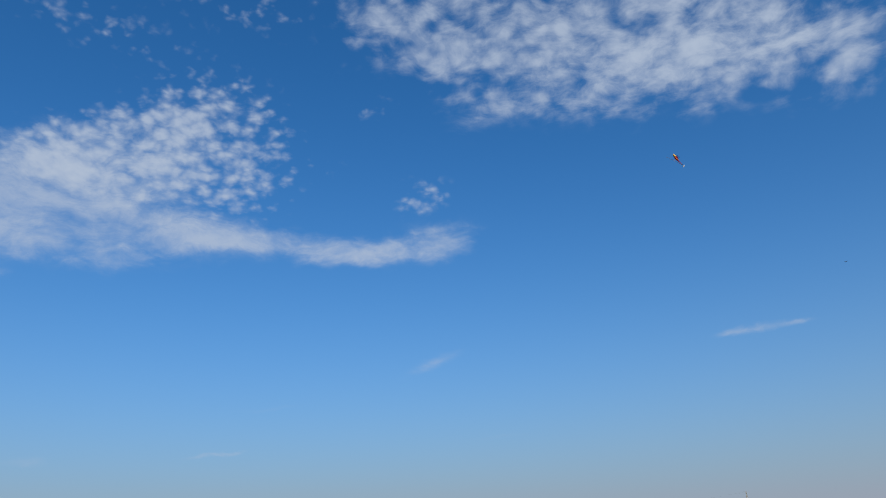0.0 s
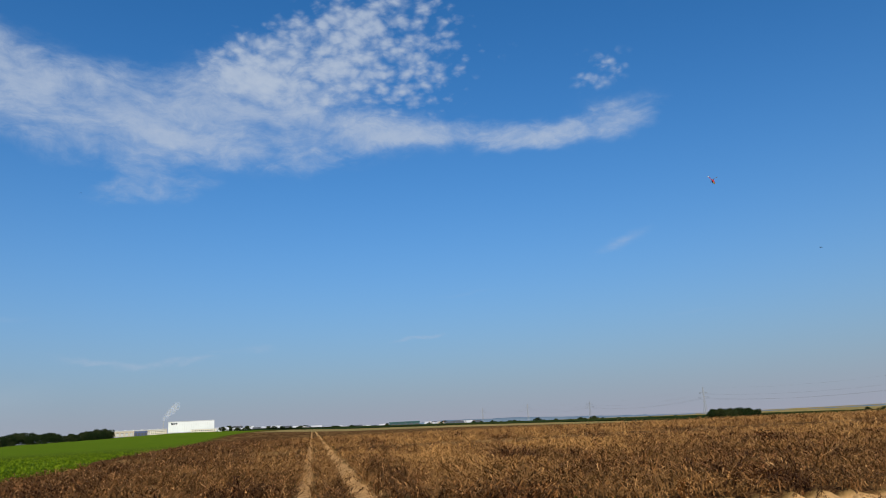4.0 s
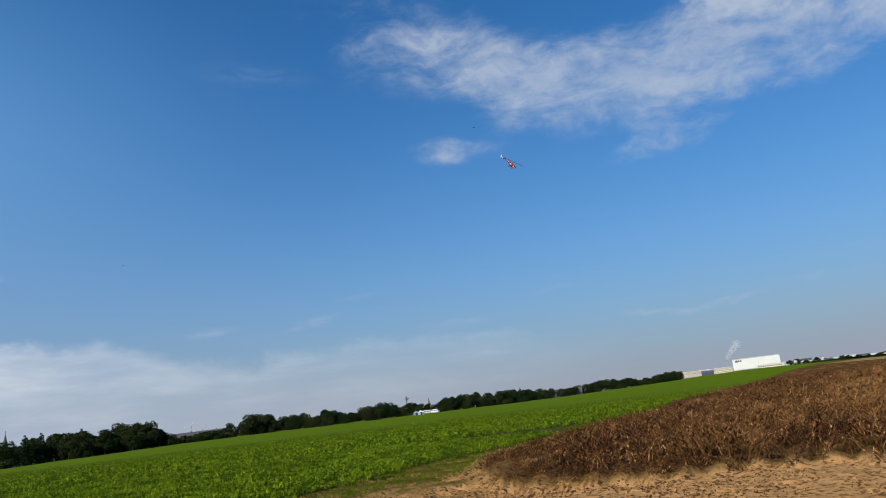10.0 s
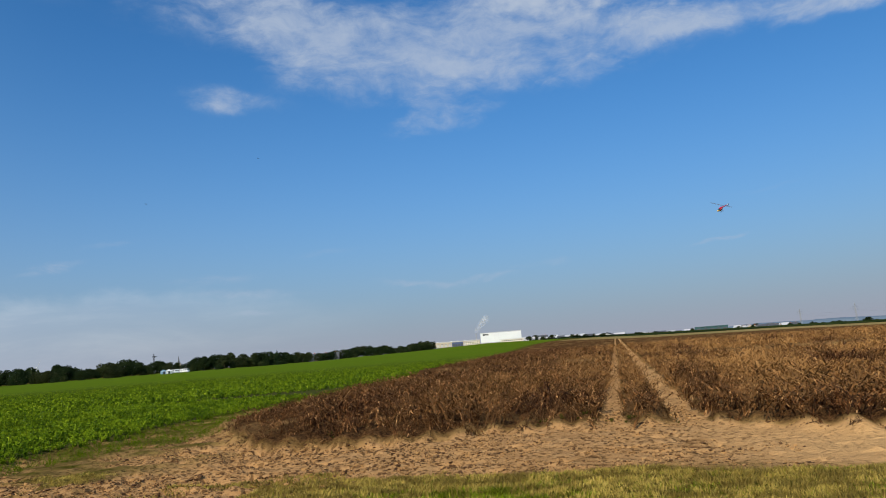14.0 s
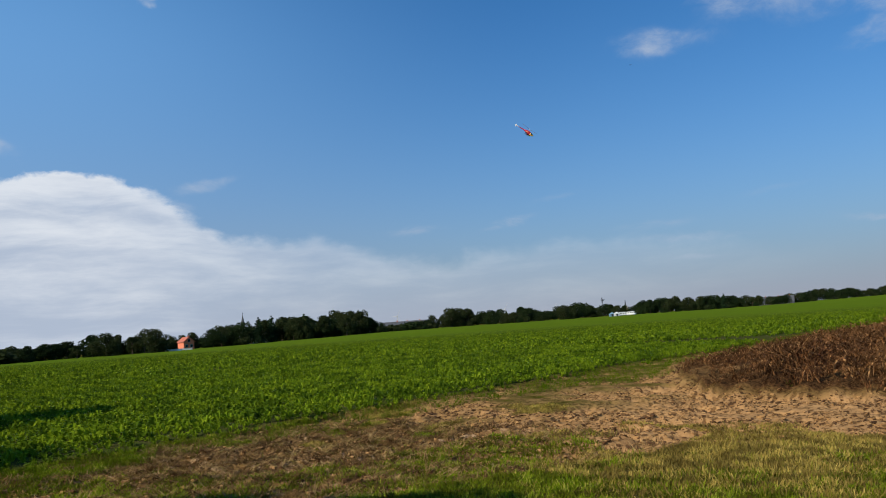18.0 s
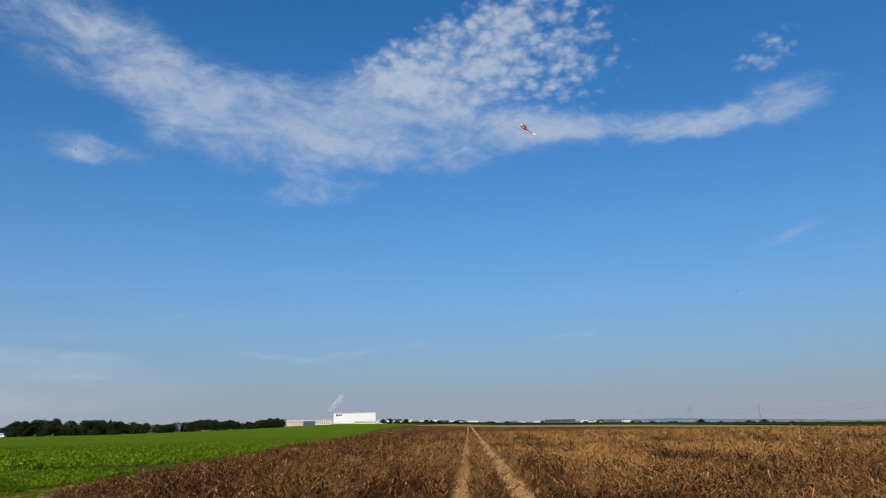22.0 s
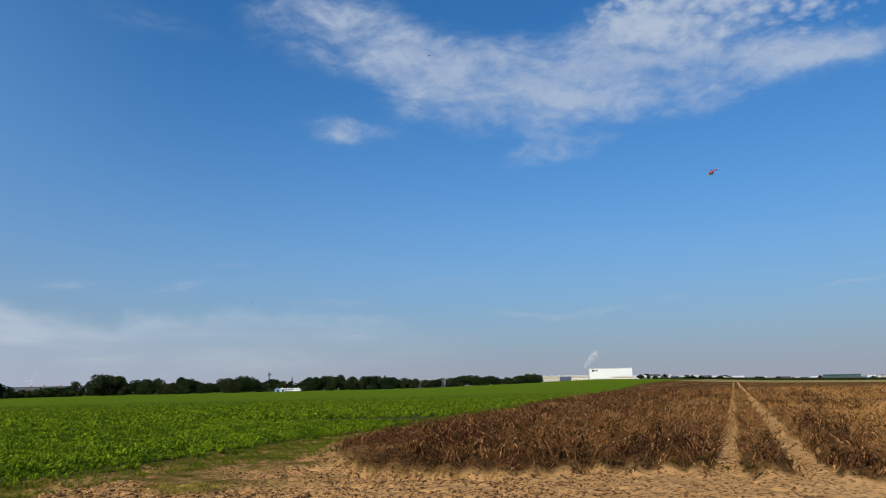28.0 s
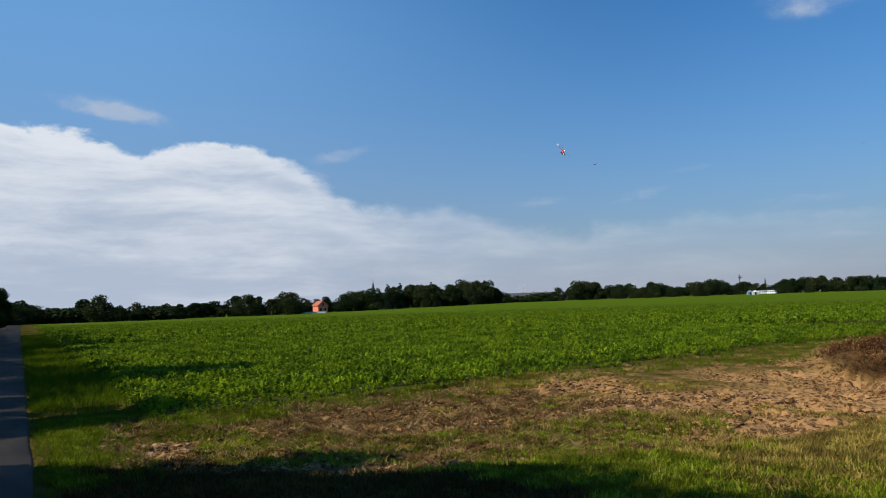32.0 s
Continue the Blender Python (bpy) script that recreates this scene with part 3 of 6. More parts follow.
def tread(x, y):
    """Lug prints of a tractor's tyres, where it turned out of the field."""
    v = 0.0
    for x0, lean, y0, y1 in ((-0.22, -0.11, 9.7, 13.0), (1.15, 0.0, 11.0, 13.8)):
        off = x - x0 - lean * (y - 9.3)
        lug = np.clip(2.2 * np.sin(y * 2 * math.pi / 0.36 + 7 * off) + 0.3, 0, 1)
        v = v + np.clip(1.8 - np.abs(off) / 0.15, 0, 1) * np.clip((y - y0) * 2, 0, 1) * np.clip((y1 - y) * 1.5, 0, 1) * lug * np.clip(fbm(x, y, 0.9, 2, 51) * 1.5 + 0.9, 0.2, 1)
    return v


def height(x, y, zn=None):
    soil, beet, dry, straw = zones(x, y) if zn is None else zn
    k = np.abs((x - ROWS_AT + ROW_GAP / 2) % ROW_GAP - ROW_GAP / 2)
    xs = x - 0.006 * np.maximum(y - 15, 0)
    k = np.clip(k + 0.035 * fbm(x, y, 0.6, 2, 19), 0, ROW_GAP / 2)
    ridge = (0.5 + 0.5 * np.cos(2 * math.pi * k / ROW_GAP)) ** 0.85      # rounded earthed-up rows
    lane = np.minimum(np.abs(xs + 0.14), np.abs(xs - 1.35)) < 0.42
    lead = np.clip((y - dry_front(x) + 0.95 + 0.5 * fbm(x, y, 0.9, 2, 8)) / 0.9, 0, 1)
    lead = lead * lead * (3 - 2 * lead) * (x > dry_left(y) - 0.9)
    near = np.clip((70 - y) / 30, 0, 1)
    mound = 0.115 * ridge * lead * near * (1 + 0.6 * fbm(x, y, 1.3, 2, 21)) * np.where(lane, 0.12, 1.0)
    rough = 0.022 * np.abs(fbm(x, y, 0.42, 4, 13)) * 2 - 0.10 * np.clip(fbm(x, y, 0.30, 2, 15) - 0.18, 0, 1) * np.clip(1.3 - 0.28 * (x + 1), 0.25, 1)
    clod = np.where(np.hypot(x, y) < 60, 1.0, 0.0) * (rough + 0.05 * fbm(x, y, 2.4, 3, 14) - 0.03)
    cleat = -0.018 * tread(x, y)
    return land(x, y) + cleat + mound + clod * (0.35 + soil * np.where(x < -5, 2.4, 1.0)) + 0.09 * beet + 0.22 * dry * np.where(near > 0.5, 0.3, 1.5)


def graded(lo, hi, step, out, ratio=1.16):
    """Coordinates: even from lo to hi, then ever wider to +-out."""
    a = list(np.arange(lo, hi, step))
    for sign, end in ((1, hi), (-1, lo)):
        s, v = step, end
        while abs(v) < out:
            s *= ratio
            v += sign * s
            a.append(v)
    return np.unique(np.round(a, 3))


def make_ground():
    xs = graded(-15, 12, 0.07, 4300)
    ys = np.unique(np.concatenate([graded(0.5, 22, 0.11, 4300, 1.14), np.arange(8.5, 16.5, 0.055), np.arange(22, 60, 0.8)]))
    X, Y = np.meshgrid(xs, ys)
    x, y = X.ravel(), Y.ravel()
    zn = zones(x, y)
    z = height(x, y, zn)
    under = (y < road_y(x) + 0.15) & (y > road_y(x) - 2.9)
    z = np.where(under, np.minimum(z, -0.02), z)
    nx, ny = len(xs), len(ys)
    i = np.arange(nx * ny).reshape(ny, nx)
    f = np.stack([i[:-1, :-1], i[:-1, 1:], i[1:, 1:], i[1:, :-1]], -1).reshape(-1, 4)
    me = mesh_from("ground", np.stack([x, y, z], -1), f, M_GROUND, True)
    for name, v in zip(("soil", "beet", "dry", "straw", "tread", "earth"), (*zn, np.asarray(tread(x, y), float), np.clip((-5.2 - x + 1.2 * fbm(x, y, 2.0, 3, 71)) / 2.5, 0, 1) * np.clip((10.5 - y + 1.5 * fbm(x, y, 1.5, 2, 72)) / 2.5, 0, 1))):
        me.attributes.new(name, "FLOAT", "POINT").data.foreach_set("value", v.astype(np.float32))
    tagged(new("ground", me), "flat farmland of sandy soil, grass verge, beet and dry potato fields", "ground", kind="structure")


def make_road():
    xs = np.concatenate([np.arange(-60, 14, 0.6), np.arange(14, 300, 12), np.arange(-330, -60, 5)])
    xs = np.unique(xs)
    verts, faces = [], []
    for k, x in enumerate(xs):
        y0 = float(road_y(x))
        wob = 0.012 * math.sin(x * 1.7) + 0.008 * math.sin(x * 4.1)
        for j, (dy, dz) in enumerate(((0.0 + wob, -0.03), (-0.05 + wob, 0.012), (-1.3, 0.035), (-2.55 - wob, 0.012), (-2.6 - wob, -0.03))):
            verts.append((x, y0 + dy, float(land(np.array([x]), np.array([y0]))[0]) + dz))
        if k:
            for j in range(4):
                a = (k - 1) * 5 + j
                faces.append((a, a + 1, a + 6, a + 5))
    tagged(new("road", mesh_from("road", verts, [f[::-1] for f in faces], M_ROAD, True)), "narrow worn grey asphalt farm lane", "road", kind="structure")


# ---- crops and grass ----
def leaf_strip(base, direction, length, width, droop, rise):
    """A leaf of two quads: a rising half and a drooping tip."""
    d = np.array([math.cos(direction), math.sin(direction), 0.0])
    s = np.array([-d[1], d[0], 0.0]) * width / 2
    b = np.array(base)
    m = b + d * length * 0.5 + np.array([0, 0, rise])
    t = b + d * length + np.array([0, 0, rise - droop])
    return [[b - s * 0.35, b + s * 0.35, m + s, m - s], [m - s, m + s, t + s * 0.45, t - s * 0.45]]


def beet_templates(leaves=9, width=0.062):
    r, out = random.Random(5), []
    for k in range(6):
        q = []
        for i in range(leaves):
            a = i * 2.4 + r.uniform(-0.4, 0.4)
            inner = i / leaves
            q += leaf_strip((0.02 * math.cos(a), 0.02 * math.sin(a), 0.0), a, 0.155 - 0.05 * inner, width, 0.055 * (1 - inner) - 0.015, 0.10 + 0.10 * inner)
        out.append(np.array(q))
    return out


def haulm_templates(stems, leaves, big):
    """Withered plants: bent stems with shrivelled leaves."""
    r, out = random.Random(7), []
    for k in range(8):
        q = []
        for i in range(stems):                                # bent stems in two pieces
            a, lean, h = r.uniform(0, 6.28), r.uniform(0.10, 0.34), r.uniform(0.20, 0.40)
            b = np.array([r.uniform(-0.14, 0.14), r.uniform(-0.14, 0.14), 0])
            m = b + np.array([lean * 0.3 * math.cos(a), lean * 0.3 * math.sin(a), h * 0.6])
            a2 = a + r.uniform(-1.2, 1.2)
            t = m + np.array([lean * math.cos(a2), lean * math.sin(a2), h * r.uniform(0.1, 0.45)])
            s = np.array([-math.sin(a), math.cos(a), 0]) * 0.007 * big
            q.append([b - s * 1.5, b + s * 1.5, m + s, m - s])
            q.append([m - s, m + s, t + s * 0.7, t - s * 0.7])
            for j in range(leaves):                           # shrivelled leaves along it
                f = r.uniform(0.1, 1.0)
                p = m + (t - m) * f if j > 3 else b + (m - b) * (0.35 + 0.65 * f)
                q += leaf_strip(p, r.uniform(0, 6.28), r.uniform(0.03, 0.085) * big, r.uniform(0.011, 0.032) * big, r.uniform(-0.04, 0.09), r.uniform(-0.04, 0.05))[:1 + (j % 3 == 0)]
        out.append(np.array(q))
    return out


def tuft_templates(n, spread, h, width, seed):
    r, out = random.Random(seed), []
    for k in range(6):
        q = []
        for i in range(n):
            a, b = r.uniform(0, 6.28), np.array([r.uniform(-spread, spread), r.uniform(-spread, spread), -0.01])
            hh, lean = h * r.uniform(0.4, 1.15), h * r.uniform(0.1, 1.3)
            t = b + np.array([lean * math.cos(a), lean * math.sin(a), hh])
            s = np.array([-math.sin(a), math.cos(a), 0]) * width / 2
            q.append([b - s, b + s, t + s * 0.3, t - s * 0.3])
        out.append(np.array(q))
    return out


def seen_from_lane(x, y):
    az = np.degrees(np.arctan2(x, y))
    return ((az > -93) & (az < 48)) | (np.hypot(x, y) < 8)


def sow(n, x0, x1, y0, y1, seed):
    r = np.random.default_rng(seed)
    x, y = r.uniform(x0, x1, n), r.uniform(y0, y1, n)
    k = seen_from_lane(x, y)
    return x[k], y[k], r.random(k.sum())


def make_beets():
    r = np.random.default_rng(3)
    for seed, x0, x1, y0, y1, gap, size in ((1, -45, -11, 1.5, 34, 0.15, 1.0), (2, -150, -11, 2, 140, 0.33, 1.4)):
        tpl = beet_templates() if seed == 1 else beet_templates(5, 0.085)
        gx, gy = np.meshgrid(np.arange(x0, x1, gap * 2.0), np.arange(y0, y1, gap))
        x, y = gx.ravel() + r.normal(0, 0.05, gx.size), gy.ravel() + r.normal(0, 0.06, gx.size)
        k = zones(x, y)[1] > 0.4
        d = np.hypot(x, y)
        k &= (d < 42) if seed == 1 else (d >= 42) & (r.random(len(d)) < np.clip((150 - d) / 85, 0, 1))
        x, y = x[k], y[k]
        z = height(x, y) - 0.02
        s = size * (0.82 + 0.25 * fbm(x, y, 3.0, 3, 31)) * np.clip(0.72 + (zones(x + 0.9, y)[1]) * 0.28, 0, 1) * np.clip((165 - np.hypot(x, y)) / 100, 0.3, 1) * r.uniform(0.8, 1.2, len(x))
        tagged(scatter("beet_plants", tpl, x, y, z, s, M_BEET, 0.2, 0.3, seed),
               "leafy green sugar beet plants covering the field", "crop", kind="stuff")


def make_haulm():
    r = np.random.default_rng(4)
    for seed, y0, y1, x0, x1, gap, size in ((1, 12, 36, -16, 34, 0.15, 1.22), (2, 36, 125, -24, 85, 0.62, 1.35)):
        tpl = haulm_templates(5, 9, 1.2) if seed == 1 else haulm_templates(3, 4, 2.0)
        rows = ROWS_AT + ROW_GAP * np.arange(math.floor((x0 - ROWS_AT) / ROW_GAP), math.ceil((x1 - ROWS_AT) / ROW_GAP))
        gx, gy = np.meshgrid(rows, np.arange(y0, y1, gap))
        x, y = gx.ravel() + r.normal(0, 0.13, gx.size), gy.ravel() + r.normal(0, 0.12, gx.size)
        x = x + 0.006 * np.maximum(y - 15, 0)
        off = np.abs((x - ROWS_AT + ROW_GAP / 2) % ROW_GAP - ROW_GAP / 2)
        k = (zones(x, y + 0.9)[2] > 0.4) & (y > dry_front(x) - 0.30 - 1.4 * off + 0.5 * fbm(x, y, 1.1, 3, 36)) & seen_from_lane(x, y)
        x, y = x[k], y[k]
        z = height(x, y) - 0.03
        s = size * (0.88 + 0.3 * fbm(x, y, 2.5, 3, 33) + 0.55 * fbm(x, y, 0.55, 2, 35)) * r.uniform(0.75, 1.2, len(x)) * np.clip(0.55 + 0.16 * (x - dry_left(y)), 0.55, 1) * np.clip(0.75 + 0.45 * (y - dry_front(x)), 0.55, 1)
        tagged(scatter("dry_potato_plants", tpl, x, y, z, s, M_DRY, 0.42, 0.3, seed),
               "withered brown potato plants in long ridged rows", "crop", kind="stuff")


def clod_templates():
    r, out = random.Random(14), []
    for k in range(6):
        c = {(i, j, l): np.array([(i - 0.5), (j - 0.5), (l - 0.4) * 0.8]) * r.uniform(0.5, 1.3) + np.array([r.uniform(-0.38, 0.38) for _ in range(3)]) for i in (0, 1) for j in (0, 1) for l in (0, 1)}
        f = [((0, 0, 0), (0, 1, 0), (1, 1, 0), (1, 0, 0)), ((0, 0, 1), (1, 0, 1), (1, 1, 1), (0, 1, 1)), ((0, 0, 0), (1, 0, 0), (1, 0, 1), (0, 0, 1)),
             ((0, 1, 0), (0, 1, 1), (1, 1, 1), (1, 1, 0)), ((0, 0, 0), (0, 0, 1), (0, 1, 1), (0, 1, 0)), ((1, 0, 0), (1, 1, 0), (1, 1, 1), (1, 0, 1))]
        out.append(np.array([[c[v] for v in q] for q in f]))
    return out


def make_clods():
    x, y, r = sow(120000, -13, 12, 2.0, 19, 61)
    soil = zones(x, y)[0]
    k = (soil > 0.5) & (fbm(x, y, 1.1, 3, 63) > np.where(x > 1.5, 0.25, -0.25)) & (tread(x, y) < 0.05)
    x, y, r = x[k], y[k], r[k]
    size = np.where(x < -2.5, 0.015 + 0.036 * r ** 4, 0.012 + 0.030 * r ** 5)
    dark = np.random.default_rng(64).random(len(x)) < np.where(x < -2.0, 0.50, 0.45)
    for name, mask, m, lab in (("soil_clods", ~dark, M_CLOD, "dry crumbled clods of sandy soil"), ("moist_clods", dark, M_CLOD_DARK, "dark moist crumbs of turned-up soil")):
        tagged(scatter(name, clod_templates(), x[mask], y[mask], height(x[mask], y[mask]), size[mask], m, 0.0, 0.3, 15), lab, "soil", kind="stuff")


def make_green_weeds():
    x, y, r = sow(5200, -9, 14, 12, 19, 65)
    k = (np.abs(y - dry_front(x) - 0.25) < 0.4) & (fbm(x, y, 1.2, 2, 67) > 0.22) & (x > dry_left(y))
    tagged(scatter("green_weeds", beet_templates(), x[k], y[k], height(x[k], y[k]), 0.16 + 0.22 * r[k], M_WEED, 0.3, 0.3, 16),
           "small green weeds at the ends of the potato rows", "weeds", kind="stuff")


def make_grass():
    short, straw = tuft_templates(8, 0.05, 0.046, 0.0105, 2), tuft_templates(8, 0.06, 0.046, 0.0100, 4)
    long_ = tuft_templates(10, 0.10, 0.30, 0.011, 6)
    x, y, r = sow(140000, -13.6, 11, -0.6, 12.0, 5)
    soil, beet, dry, st = zones(x, y)
    dryness = 0.60 + 0.75 * fbm(x, y, 1.7, 4, 41) + 0.4 * fbm(x, y, 0.5, 2, 43) + 0.22 * (y - 7.6)
    keep = ((soil < 0.5 - 0.3 * r) | ((x < -2.5) & (y < np.interp(x, [-13, -9.5, -7.9, -6.4, -4.8, -2.5], [3.0, 4.5, 8.4, 10.4, 10.9, 11.0])) & (fbm(x, y, 1.1, 3, 57) + 0.4 * fbm(x, y, 0.4, 2, 59) > -0.14) & (r > 0.2))) & (beet < 0.75) & (y > road_y(x) + 0.2) & ((tread(x, y) < 0.3) | (r > 0.6))
    dryness = dryness + 0.5 * (np.random.default_rng(77).random(len(x)) - 0.5)
    g, d = keep & (dryness < 0.66), keep & (dryness >= 0.66)
    # dead grass patch, laid over the trees' shadow and coloured darker for it
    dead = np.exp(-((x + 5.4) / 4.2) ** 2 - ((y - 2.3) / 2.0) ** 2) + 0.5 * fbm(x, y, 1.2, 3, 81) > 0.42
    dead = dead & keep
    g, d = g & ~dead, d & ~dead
    for name, mask, tpl, m, lab in (("dead_grass", dead, straw, M_DEAD_SHADED, "dead brown grass and straw beside the lane, darkened as tree shade"), ("grass", g, short, M_GRASS, "short green mown grass with straw-coloured blades"),
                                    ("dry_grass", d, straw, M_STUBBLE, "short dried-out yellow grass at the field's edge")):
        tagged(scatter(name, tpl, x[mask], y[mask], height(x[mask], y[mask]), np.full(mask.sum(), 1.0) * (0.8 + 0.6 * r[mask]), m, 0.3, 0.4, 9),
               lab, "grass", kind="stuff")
    # straw litter and weeds on the bare strip
    x, y, r = sow(34000, -13, -3, 2.0, 15, 6)
    soil = zones(x, y)[0]
    k = (soil > 0.35) & (y < 8.8 + 1.6 * fbm(x, y, 1.5, 3, 48)) & (fbm(x, y, 1.3, 3, 47) + 0.7 * (r - 0.5) > np.where(x < -6.5, -0.05, 0.35) + 0.05 * np.maximum(x + 6, 0))
    tagged(scatter("straw_litter", straw, x[k], y[k], height(x[k], y[k]), 0.7 + 0.9 * r[k], M_LITTER, 1.5, 0.5, 10),
           "broken straw and dead weeds lying on bare soil", "straw", kind="stuff")
    # taller verge between lane and beet, and along the beet field's edge
    x, y, r = sow(60000, -70, -8, 0.5, 10, 7)
    b = zones(x, y)[1]
    d = y - road_y(x)
    k = (d > 0.05) & (d < 2.2) & (b < 0.6) & ((x < -10.5) | (d < 1.3))
    tagged(scatter("verge_grass", long_, x[k], y[k], height(x[k], y[k]), np.where(x[k] > -15, 0.20, 0.30) + np.where(x[k] > -15, 0.25, 0.45) * r[k], M_VERGE, 0.45, 0.4, 11),
           "tall rough green grass along the lane", "grass", kind="stuff")
    x, y, r = sow(26000, -20, -7, 3, 60, 8)
    soil, b, dr, st = zones(x, y)
    off = np.where(y > 26, dry_left(y) - x, 0)
    k = ((y > 26) & (off > 0) & (off < 1.6)) | ((y <= 26) & (x < -11.2) & (x > -14) & (b < 0.7) & (r > 0.1))
    k |= (np.hypot(x + 11.6, (y - 17.5) / 2) < 1.3) & (dr < 0.5)
    tagged(scatter("field_edge_weeds", long_, x[k], y[k], height(x[k], y[k]), 0.25 + 0.4 * r[k], M_VERGE, 0.4, 0.4, 12),
           "green weeds and grass between the two fields", "grass", kind="stuff")


make_ground()
make_road()
make_beets()
make_haulm()
make_green_weeds()
make_clods()
make_grass()

# ---- trees ----
def crown_mesh(name, lobes, n, leaf, material, seed, squash=1.0):
    """Many small leaf clumps on and in a set of lobes (x, y, z, radius), with an uneven outline and gaps."""
    r = np.random.default_rng(seed)
    lobes = np.array(lobes, float)
    pick = r.choice(len(lobes), n, p=lobes[:, 3] ** 2 / (lobes[:, 3] ** 2).sum())
    d = r.normal(size=(n, 3))
    d /= np.linalg.norm(d, axis=1)[:, None]
    rad = lobes[pick, 3] * (0.55 + 0.5 * r.random(n) ** 0.5) * (1 + 0.18 * np.sin(5 * d[:, 0] + pick) * np.cos(4 * d[:, 2] + 2 * pick))
    c = lobes[pick, :3] + d * rad[:, None] * np.array([1, 1, squash])
    a, b = r.normal(size=(n, 3)), r.normal(size=(n, 3))
    a = a + d * 0.3
    a /= np.linalg.norm(a, axis=1)[:, None]
    b -= (a * b).sum(1)[:, None] * a
    b /= np.linalg.norm(b, axis=1)[:, None]
    s = leaf * r.uniform(0.6, 1.35, n)[:, None]
    # a bent clump: two quads that share an edge
    m = np.cross(a, b) * s * 0.25
    v = np.stack([c - a * s - b * s * 0.45, c - a * s + b * s * 0.45, c + b * s * 0.6 + m, c - b * s * 0.6 + m, c + a * s + b * s * 0.35, c + a * s - b * s * 0.35], 1).reshape(-1, 3)
    i = np.arange(n)[:, None] * 6
    f = np.concatenate([i + np.array([0, 1, 2, 3]), i + np.array([3, 2, 4, 5])])
    return mesh_from(name, v, f, material)


def make_tree(h, width, trunk_share, n, leaf, material, seed, label, category="tree", shape="round"):
    """A tapered trunk with limbs under a crown of lobes; built at the origin."""
    r = random.Random(seed)
    root = thing("tree" if category == "tree" else "bush", label, category)
    bm = B()
    top = h * (0.62 if shape == "round" else 0.92)
    bend = Vector((r.uniform(-0.04, 0.04) * h, r.uniform(-0.04, 0.04) * h, 0))
    k = 0.022 * h
    tube(bm, (0, 0, -0.3), bend * 0.5 + Vector((0, 0, top * 0.5)), k, k * 0.72, 8)
    tube(bm, bend * 0.5 + Vector((0, 0, top * 0.5)), bend + Vector((0, 0, top)), k * 0.72, k * 0.25, 7)
    lobes = []
    base = h * trunk_share
    if shape == "fir":
        for i in range(9):
            f = i / 8
            z = base + (h - base) * f * 0.96
            w = width / 2 * (1 - f) ** 0.75 + 0.08 * width
            for j in range(4):
                a = r.uniform(0, 6.28)
                lobes.append((w * 0.55 * math.cos(a), w * 0.55 * math.sin(a), z, w * 0.55 + 0.02 * h))
    else:
        count = 14 if shape == "round" else 9
        for i in range(count):
            a, f = i * 2.4 + r.uniform(-0.5, 0.5), (i + 0.5) / count
            z = base + (h - base) * (0.16 + 0.72 * f)
            w = width / 2 * math.sin(math.pi * (0.22 + 0.70 * f)) * r.uniform(0.4, 0.95)
            rad = width * r.uniform(0.11, 0.25)
            rad = min(rad, (h - z) * 1.02 + 0.05 * h)
            p = Vector((w * math.cos(a), w * math.sin(a), z))
            lobes.append((*p, rad))
            tube(bm, bend * 0.6 + Vector((0, 0, z * 0.62)), p, k * 0.35, k * 0.10, 5)
        lobes.append((bend.x, bend.y, h - width * 0.2, width * 0.2))
        for i in range(5):
            a = r.uniform(0, 6.28)
            lobes.append((width * 0.40 * math.cos(a), width * 0.40 * math.sin(a), base + (h - base) * r.uniform(0.08, 0.7), width * 0.13))
    part("trunk", bm, M_BARK, root)
    c = new("crown", crown_mesh("crown", lobes, n, leaf, material, seed))
    c.parent = root
    return root


def at(az, dist, turn=0.0, lift=0.0):
    """A pose on the ground, by compass from the camera's stand; its local -y looks back to it."""
    p = compass(az, dist)
    z = float(land(np.array([p.x]), np.array([p.y]))[0])
    return pose(p.x, p.y, z + lift, 0, 0, -az + turn)


SKYLINE_AZ = [-88, -86, -84.8, -83.7, -82.4, -80.2, -78, -76.2, -72.6, -70.3, -68, -66.9, -65.2, -64.6, -63.9, -62, -60, -56.4, -54.3, -51.7, -50.4]
SKYLINE_EL = [1.2, 1.0, 1.17, 0.36, 0.54, 1.19, 0.88, 0.65, 0.5, 0.85, 0.8, 1.1, 0.7, -0.1, 0.8, 1.06, 1.0, 1.33, 1.65, 1.34, 0.7]
SKYLINE2_AZ = [-50, -48.6, -47, -46.4, -44.8, -42.7, -39.7, -38, -36.3, -34.2, -32.4, -31, -28, -25.4, -21.6, -19, -16, -13.6]
SKYLINE2_EL = [0.3, 0.32, 0.4, 0.8, 1.27, 0.8, 0.98, 0.74, 0.93, 0.89, 0.55, 0.75, 0.9, 0.77, 0.48, 0.72, 0.65, 0.68]
WOOD_AZ = [-88, -80, -70, -60, -50, -46, -36, -33.6, -30.8, -28, -20, -13]
WOOD_DIST = [215, 235, 300, 345, 430, 440, 485, 545, 550, 565, 720, 900]


